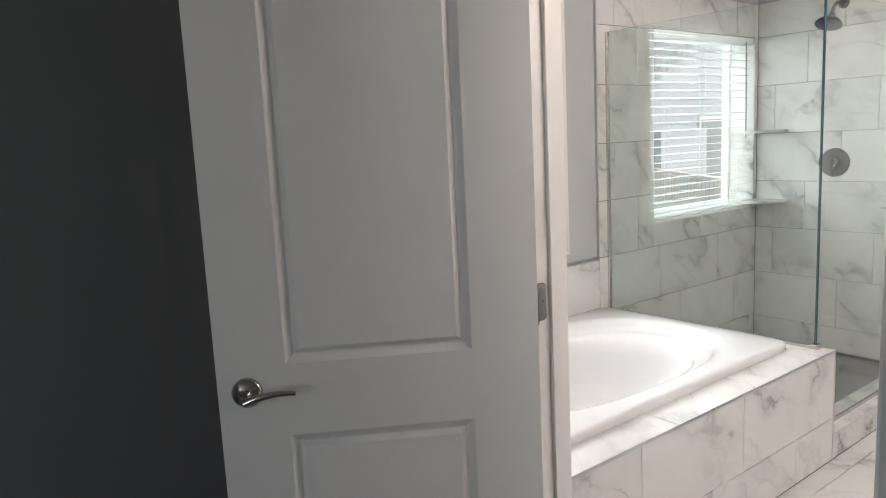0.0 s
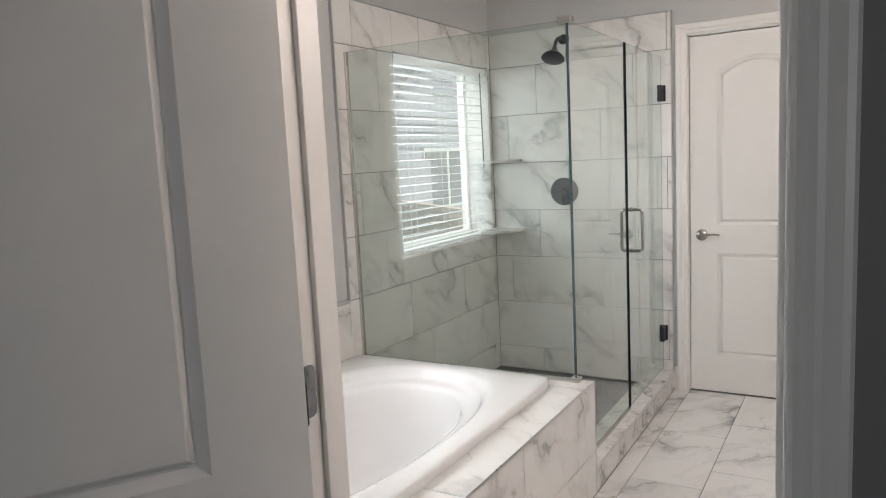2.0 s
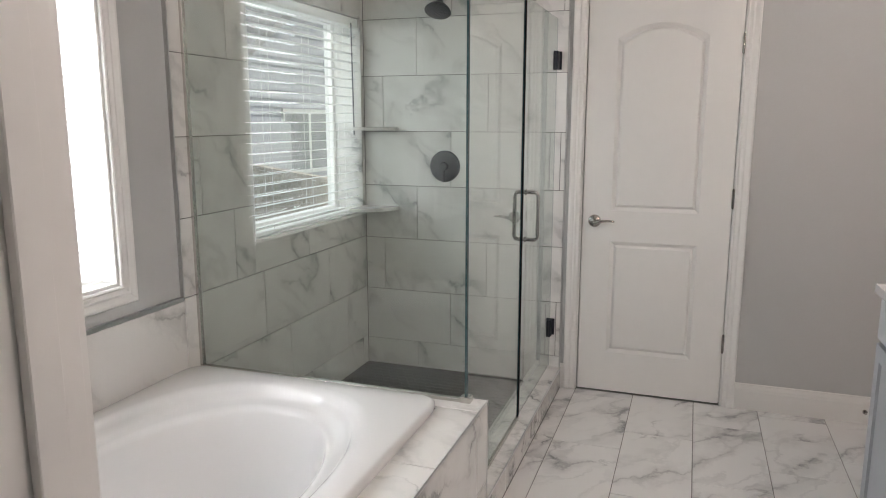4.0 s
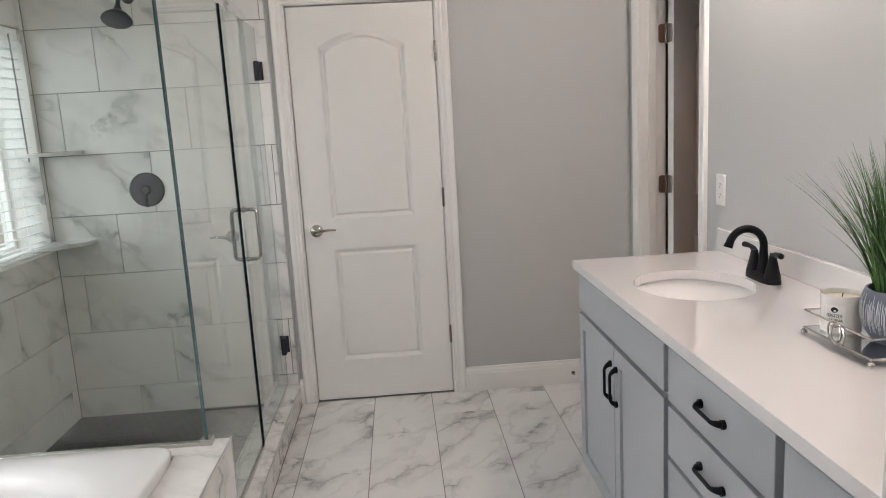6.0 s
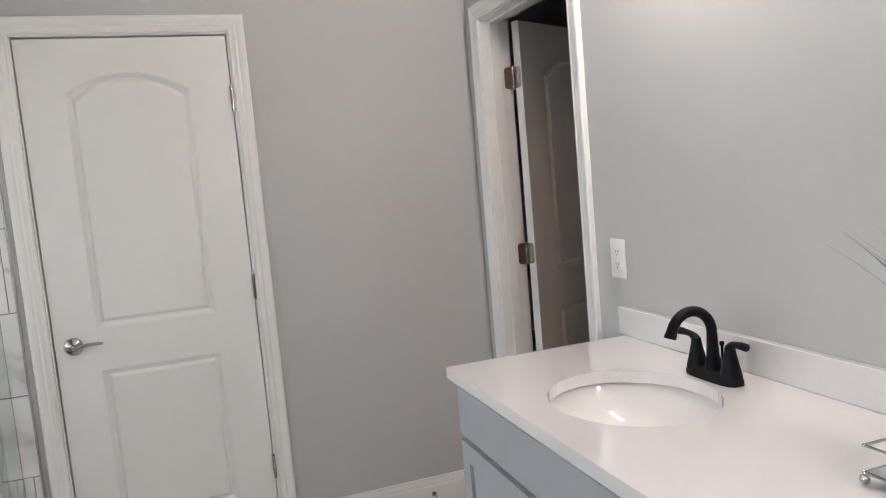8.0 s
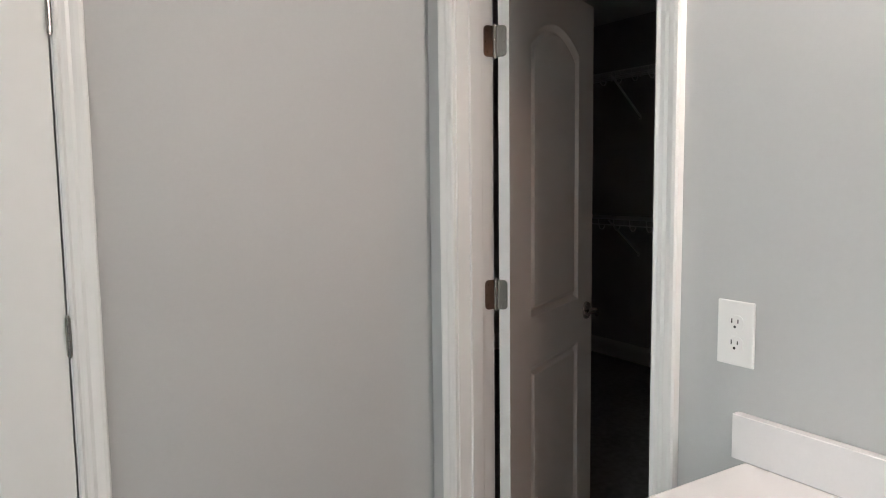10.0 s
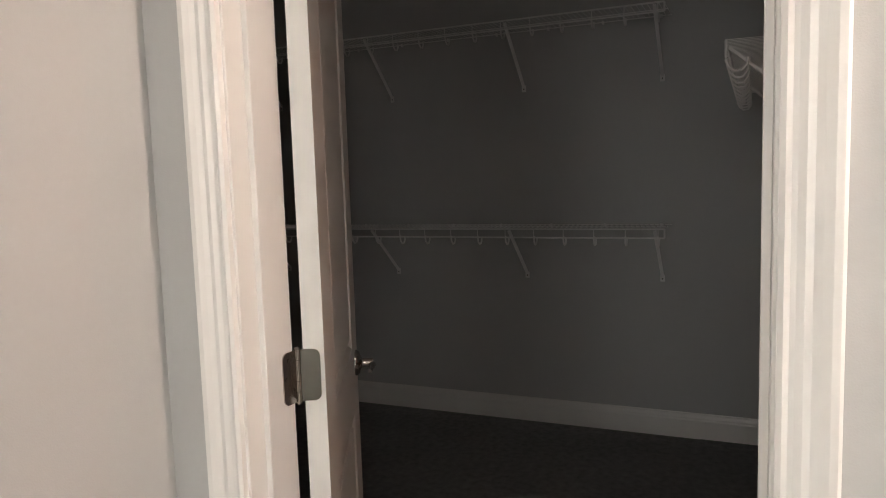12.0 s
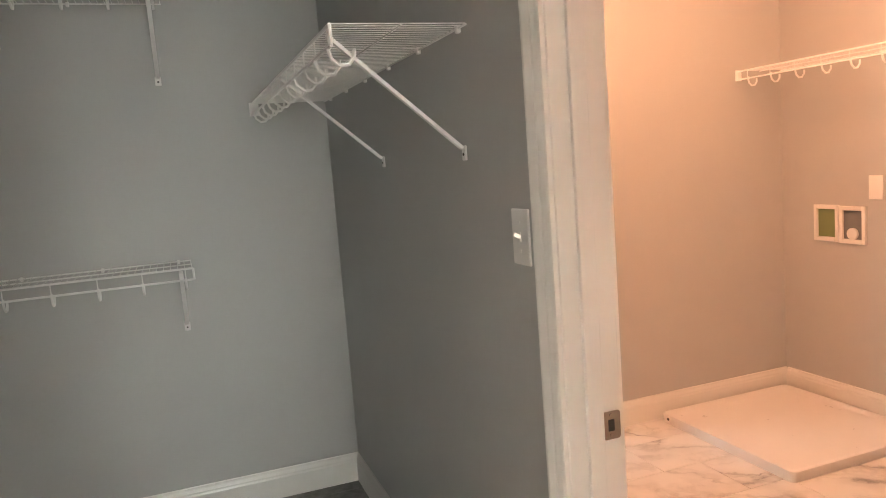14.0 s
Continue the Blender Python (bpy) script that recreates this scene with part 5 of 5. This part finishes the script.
# ---- closet ----
def wire_shelf(name, origin, along, out, length, depth=0.32, lip=0.045, brackets=(), label="", group="", end_clip=True, hook=0.152, wire=0.0254, foot=0.27):
    """A coated wire shelf with a hang rail: origin at the wall, running along, standing out from the wall."""
    along, out, up = Vector(along), Vector(out), Vector((0, 0, 1))
    m = Matrix((along, out, up)).transposed().to_4x4()
    t = thing(name, label, "wire shelf", group, m=Matrix.Translation(origin) @ m)
    bm = bmesh.new()
    k = 0
    x = 0.004
    while x < length:
        rod(bm, (x, 0.006, 0), (x, depth, 0), 0.0014, 5)
        if k % 6 == 1:
            rod(bm, (x, depth, 0.0), (x, depth, -lip), 0.0022, 5)
        k += 1
        x += wire
    part("wire_deck", bm, WIRE, t)["kind"] = "stuff"
    for y, z, r in ((0.006, -0.003, 0.0028), (depth * 0.5, -0.003, 0.0026), (depth, -0.002, 0.0042), (depth, -lip, 0.0042)):
        b = bmesh.new()
        rod(b, (0, y, z), (length, y, z), r, 8)
        part("rail_wire", b, WIRE, t)
    for x in (0.0, length):
        b = bmesh.new()
        rod(b, (x, depth, -0.002), (x, depth, -lip), 0.0044, 8)
        part("end_wire", b, WIRE, t)
    x = 0.03
    b = bmesh.new()
    y = depth - 0.004
    tube(b, [(0, y, -0.038), (0, y + 0.005, -0.052), (0, y - 0.001, -0.070), (0, y - 0.018, -0.084), (0, y - 0.038, -0.082), (0, y - 0.051, -0.066), (0, y - 0.052, -0.048)], 0.0045, 7)
    h = part("hang_hook", b, WIRE, t, m=Matrix.Translation((x, 0, 0)))
    while x + hook < length:
        x += hook
        alike("hang_hook", h.data, t, Matrix.Translation((x, 0, 0)))
    for bx in brackets:
        b = bmesh.new()
        a, c = Vector((bx, depth - 0.006, -0.012)), Vector((bx, 0.008, -foot))
        d = (c - a).normalized()
        n = Vector((1, 0, 0)).cross(d)
        vs = []
        for p in (a, c):
            vs.append([b.verts.new(p + Vector((sx * 0.008, 0, 0)) + n * sn * 0.004) for sx, sn in ((-1, -1), (1, -1), (1, 1), (-1, 1))])
        for i in range(4):
            b.faces.new((vs[0][i], vs[0][(i + 1) % 4], vs[1][(i + 1) % 4], vs[1][i]))
        b.faces.new(vs[0])
        b.faces.new(vs[1])
        br = part("bracket", b, WIRE, t, "white diagonal support bracket")
        b = boxm(bx - 0.012, bx + 0.012, 0.0, 0.005, -foot - 0.030, -foot + 0.006, bevel=0.002)
        part("foot_plate", b, WIRE, br)
        b = bmesh.new()
        rod(b, (bx, 0.003, -foot - 0.015), (bx, 0.0065, -foot - 0.015), 0.0036, 10)
        part("screw", b, SLOT, br, "dark screw head")
    x = 0.05
    while x < length:
        part("wall_clip", boxm(x - 0.006, x + 0.006, 0, 0.012, -0.014, 0.004, bevel=0.002), WIRE, t)
        x += 0.29
    if end_clip:
        part("end_bracket", boxm(length, length + 0.006, depth - 0.03, depth + 0.010, -lip - 0.006, 0.006, bevel=0.002), WIRE, t, "white end bracket on the wall")
    return t


wire_shelf("wire_shelf", (CX, -0.457, 1.120), (0, 1, 0), (-1, 0, 0), 3.345, brackets=(0.045, 0.772, 1.578, 2.37, 3.17), label="white coated wire shelf with hang hooks on the closet wall", group="closet wire shelves")
wire_shelf("wire_shelf", (CX, -0.457, 2.166), (0, 1, 0), (-1, 0, 0), 3.345, brackets=(0.045, 0.772, 1.578, 2.37, 3.17), label="white coated wire shelf with hang hooks on the closet wall", group="closet wire shelves", foot=0.295)
wire_shelf("wire_shelf", (1.345, CY, 1.752), (1, 0, 0), (0, 1, 0), CX - 1.345 - 0.008, brackets=(0.07, 0.785), label="short white wire shelf on the closet side wall", group="closet wire shelves", foot=0.28)

sw = plate(plane((1.135, CY + 0.0005, 1.275), (-1, 0, 0), (0, 0, 1)), "white toggle light switch beside the laundry doorway", "light switch", "light_switch")
b = bmesh.new()
box(b, -0.0045, 0.0045, -0.010, 0.010, 0.006, 0.009, 0.001)
part("switch_slot", b, PLASTIC, sw)
b = boxm(-0.0035, 0.0035, -0.004, 0.004, 0.0, 0.017, bevel=0.001)
part("toggle", b, PLASTIC, sw, m=Matrix.Translation((0, 0, 0.006)) @ pose(0, 0, 0, -28))
for yy in (-0.03, 0.03):
    screw(sw, yy)


def strike(m, label):
    """A strike plate with a curved lip and a dark latch hole; x across, y up, z off the jamb."""
    t = thing("strike_plate", label, "strike plate", m=m)
    b = boxm(-0.018, 0.022, -0.029, 0.029, 0, 0.0018)
    cut = [e for e in b.edges if abs(e.verts[0].co.z - e.verts[1].co.z) > 0.001]
    bmesh.ops.bevel(b, geom=cut, offset=0.006, segments=3, affect="EDGES", profile=0.5)
    part("plate", b, NICKEL, t)
    part("latch_hole", boxm(-0.006, 0.008, -0.012, 0.012, 0.0016, 0.0022), SLOT, t, "dark latch hole")
    for s in (-1, 1):
        b = bmesh.new()
        rod(b, (0.001, s * 0.021, 0.001), (0.001, s * 0.021, 0.0026), 0.0036, 10)
        part("screw", b, NICKEL, t)
    return t


strike(plane((0.9895, -1.185, 0.895), (0, -1, 0), (0, 0, 1)), "nickel strike plate on the laundry door jamb")
strike(plane((0.10, -0.8675, 0.925), (1, 0, 0), (0, 0, 1)) @ pose(0, 0, 0, 180), "nickel strike plate on the closet door jamb")
strike(plane((2.965, -2.2145, 0.965), (-1, 0, 0), (0, 0, 1)), "nickel strike plate on the hall door jamb")

# ---- laundry ----
wire_shelf("wire_shelf", (0.2, LY, 1.806), (1, 0, 0), (0, 1, 0), LX - 0.2 - 0.008, depth=0.305, brackets=(0.5, 1.3), label="white wire shelf over the washer place in the laundry", group="laundry wire shelf")


def drain_pan():
    x0, x1, y0, y1, h = 1.995, 2.862, -3.55, -2.70, 0.048
    t = thing("washer_pan", "white plastic washing machine drain pan on the floor", "drain pan")
    bm = bmesh.new()

    def ring(inset, z, r):
        pts = []
        for cx, cy, a0 in ((x1 - inset - r, y1 - inset - r, 0), (x0 + inset + r, y1 - inset - r, 90), (x0 + inset + r, y0 + inset + r, 180), (x1 - inset - r, y0 + inset + r, 270)):
            for i in range(6):
                a = radians(a0 + 90 * i / 5)
                pts.append(bm.verts.new((cx + r * math.cos(a), cy + r * math.sin(a), z)))
        return pts

    rings = [ring(0.006, 0.0, 0.02), ring(0.0, h - 0.006, 0.025), ring(0.002, h, 0.025), ring(0.010, h + 0.001, 0.022), ring(0.016, h - 0.004, 0.02), ring(0.03, h - 0.012, 0.03), ring(0.05, h - 0.013, 0.03)]
    n = len(rings[0])
    for a, b in zip(rings, rings[1:]):
        for i in range(n):
            bm.faces.new((a[i], a[(i + 1) % n], b[(i + 1) % n], b[i]))
    bm.faces.new(rings[0])
    bm.faces.new(rings[-1])
    part("shell", bm, PAN, t, smooth=True)
    b = bmesh.new()
    rod(b, (2.80, y1 - 0.004, 0.030), (2.80, y1 + 0.006, 0.030), 0.014, 16)
    part("drain_fitting", b, PLASTIC, t, "white drain fitting", True)
    b = bmesh.new()
    rod(b, (2.80, y1 + 0.0055, 0.030), (2.80, y1 + 0.0068, 0.030), 0.008, 12)
    part("drain_hole", b, SLOT, t, "dark drain hole")
    return t


drain_pan()


def utility_box(x, z, label, inside):
    """A recessed-look wall box: a white frame round a shallow coloured well."""
    t = thing("utility_box", label, "utility box", "laundry wall boxes", m=plane((x, LY + 0.0005, z), (-1, 0, 0), (0, 0, 1)))
    bm = bmesh.new()
    w, h = 0.075, 0.095
    for a, b, c, d in ((-w, -w + 0.02, -h, h), (w - 0.02, w, -h, h), (-w + 0.02, w - 0.02, -h, -h + 0.022), (-w + 0.02, w - 0.02, h - 0.022, h)):
        box(bm, a, b, c, d, 0, 0.016, 0.002)
    part("frame", bm, PLASTIC, t)
    part("well", boxm(-w + 0.02, w - 0.02, -h + 0.022, h - 0.022, 0, 0.003), inside, t, "shaded box back")
    return t


utility_box(2.606, 0.980, "white washer outlet box with a green back", GREENBOX)
# this well is nearly flat; its dark grey stands for shade inside the box
ub = utility_box(2.452, 0.976, "white washer hookup box with a round valve", CABIN_IN)
b = bmesh.new()
rod(b, (0, -0.045, 0.003), (0, -0.045, 0.014), 0.03, 20)
part("valve", b, PLASTIC, ub, "pale round valve", True)
plate(plane((2.326, LY + 0.0005, 1.166), (-1, 0, 0), (0, 0, 1)), "white blank wall plate in the laundry", "wall plate", "wall_plate")
sw2 = plate(plane((LX - 0.0005, -2.367, 1.30), (0, 1, 0), (0, 0, 1)) @ pose(0, 0, 0, 0, 180, 0), "white light switch on the laundry wall", "light switch", "light_switch")
part("rocker", boxm(-0.006, 0.006, -0.012, 0.012, 0.005, 0.011, bevel=0.001), PLASTIC, sw2)

# ---- outside the windows ----
structure("ground", boxm(-400, 400, -400, 400, -1.5, -1.2), LAWN, "lawn round the houses, out to the horizon", "ground")
house = thing("neighbour_house", "pale sided gabled house across the yard", "house")
HX = -10.0
bm = bmesh.new()
gable = [(8.3, -1.2), (20.0, -1.2), (20.0, 2.35), (14.1, 5.7), (8.3, 2.35)]
a = [bm.verts.new((HX, y, z)) for y, z in gable]
b = [bm.verts.new((HX - 8, y, z)) for y, z in gable]
bm.faces.new(a)
bm.faces.new(b[::-1])
for i in range(5):
    bm.faces.new((a[i], a[(i + 1) % 5], b[(i + 1) % 5], b[i]))
part("wall", bm, SIDING, house, "lavender grey siding")
bm = bmesh.new()
for k in range(38):
    z = -1.15 + 0.18 * k
    inset = max(0.0, (z + 0.18 - 2.35) / (5.7 - 2.35))
    y0, y1 = 8.3 + 5.8 * inset, 20.0 - 5.9 * inset
    if y1 - y0 < 0.3:
        break
    vs = [bm.verts.new(p) for p in ((HX, y0, z), (HX, y1, z), (HX + 0.03, y1, z), (HX + 0.03, y0, z), (HX + 0.004, y0, z + 0.175), (HX + 0.004, y1, z + 0.175))]
    bm.faces.new((vs[3], vs[2], vs[5], vs[4]))
    bm.faces.new((vs[0], vs[1], vs[2], vs[3]))
part("siding_boards", bm, SIDING, house)["kind"] = "stuff"
bm = bmesh.new()
for s0, s1 in (((7.9, 2.12), (14.1, 5.7)), ((14.1, 5.7), (20.4, 2.12))):
    (y0, z0), (y1, z1) = s0, s1
    vs = [bm.verts.new((x, y, z + dz)) for dz in (0.02, 0.2) for x, y, z in ((HX + 0.35, y0, z0), (HX + 0.35, y1, z1), (HX - 8.3, y1, z1), (HX - 8.3, y0, z0))]
    for f in ((0, 1, 2, 3), (4, 5, 6, 7), (0, 1, 5, 4), (1, 2, 6, 5), (2, 3, 7, 6), (3, 0, 4, 7)):
        bm.faces.new([vs[k] for k in f])
part("roof", bm, ROOF, house, "grey shingled roof")
for y, z, w, h in ((11.6, 0.95, 1.15, 0.75),):
    win = part("window", boxm(HX + 0.02, HX + 0.08, y - w, y + w, z - h, z + h), PLASTIC, house, "white framed window")
    for s in (-1, 1):
        part("pane", boxm(HX + 0.07, HX + 0.09, y + s * w / 2 - w / 2 + 0.06, y + s * w / 2 + w / 2 - 0.06, z - h + 0.08, z + h - 0.08), HOUSE_PANE, win, "dark window pane")
part("bump_out", boxm(HX + 0.04, HX + 0.5, 8.35, 10.05, -1.2, 1.42), SIDING, house, "boarded bay")
# tan boards stand in for the neighbour's sunlit lower roof
fence = thing("stand_in_fence", "tan wooden boards in the yard, standing in for a sunlit roof", "fence")
fa, fb = Vector((-7.4, 5.1, 0)), Vector((-3.9, 2.2, 0))
fd = (fb - fa).normalized()
turn = math.degrees(math.atan2(fd.y, fd.x)) - 90
first = part("board", boxm(-0.012, 0.012, -0.066, 0.066, 0, 2.0, bevel=0.004), FENCE, fence, m=pose(fa.x, fa.y, -1.2, 0, 0, turn))
count = int((fb - fa).length / 0.142)
for i in range(1, count):
    p = fa + fd * 0.142 * i
    alike("board", first.data, fence, pose(p.x, p.y, -1.2 + random.uniform(-0.012, 0.012), 0, 0, turn))
n = fd.cross(Vector((0, 0, 1)))
for z in (-0.9, -0.1, 0.81):
    bm = bmesh.new()
    h = 0.04 if z > 0 else 0.09
    vs = [bm.verts.new(p + n * o + Vector((0, 0, z + dz))) for dz in (0, h) for p in (fa, fb) for o in (-0.05, 0.05)]
    for f in ((0, 1, 3, 2), (4, 5, 7, 6), (0, 1, 5, 4), (2, 3, 7, 6), (0, 2, 6, 4), (1, 3, 7, 5)):
        bm.faces.new([vs[k] for k in f])
    part("fence_rail", bm, FENCE, fence)

# ---- tiles, piece by piece ----
lay(far_tiles, plane((0, -0.006, 0), (1, 0, 0), (0, 0, 1)), SHW + 0.014, SHE, 0.02, 2.195, 0.6, 0.302, -2.640, -0.128, 0.2, TILE)
lay(side_tiles, plane((WX + 0.006, 0, 0), (0, 1, 0), (0, 0, 1)), -1.611, -0.014, 0.02, 2.195, 0.6, 0.2995, -1.273, -0.1145, -0.2, TILE, [(-1.135, -0.045, 0.915, 2.0)])
lay(tub_tiles, plane((WX + 0.006, 0, 0), (0, 1, 0), (0, 0, 1)), SY + 0.014, -1.611, 0.40, 0.775, 0.6, 0.2995, -1.611, 0.4756, 0.0, TILE)
lay(tub_end, plane((0, SY + 0.006, 0), (-1, 0, 0), (0, 0, 1)), 1.80, -WX - 0.014, 0.40, 0.775, 0.6, 0.2995, 1.8, 0.4756, 0.0, TILE)
lay(deck, plane((0, 0, 0.482), (1, 0, 0), (0, 1, 0)), -1.955, -1.807, -3.30, -1.60, 0.3, 0.6, -1.957, -2.02, 0.0, TILE)
lay(deck, plane((0, 0, 0.482), (1, 0, 0), (0, 1, 0)), WX + 0.014, -1.807, -1.60, -1.492, 0.6, 0.3, -2.40, -1.60, 0.0, TILE)
lay(deck, plane((-1.815, 0, 0), (0, 1, 0), (0, 0, 1)), -3.30, -1.492, 0.0, 0.481, 0.6, 0.3, -1.62, 0.19, 0.2, TILE)
lay(deck, plane((0, -1.50, 0), (-1, 0, 0), (0, 0, 1)), 1.807, -WX - 0.014, 0.02, 0.482, 0.6, 0.2995, 2.0, 0.185, 0.2, TILE)
lay(curb, plane((0, 0, 0.106), (1, 0, 0), (0, 1, 0)), -1.965, -1.807, -1.49, -0.014, 0.3, 0.6, -1.98, -0.61, 0.0, CTILE)
lay(curb, plane((-1.815, 0, 0), (0, 1, 0), (0, 0, 1)), -1.490, -0.014, 0.0, 0.106, 0.6, 0.3, -0.61, 0.0, 0.0, CTILE)
lay(curb, plane((-1.965, 0, 0), (0, -1, 0), (0, 0, 1)), 0.014, 1.49, 0.02, 0.106, 0.6, 0.3, 0.61, 0.0, 0.0, CTILE)
# floor tiles run away from the entry: rows of the helper lie along y here
lay(FLOOR, plane((0, 0, -0.004), (0, 1, 0), (-1, 0, 0)), SY, 0.0, 0.0, 1.807, 0.6045, 0.3045, -0.485, 0.200, -0.2, FTILE, thick=0.004)
lay(LFLOOR, plane((0, 0, -0.004), (0, 1, 0), (-1, 0, 0)), LY, CY - 0.12, -LX, -EXO, 0.6045, 0.3075, -0.5, 0.1, -0.2, FTILE, thick=0.004)
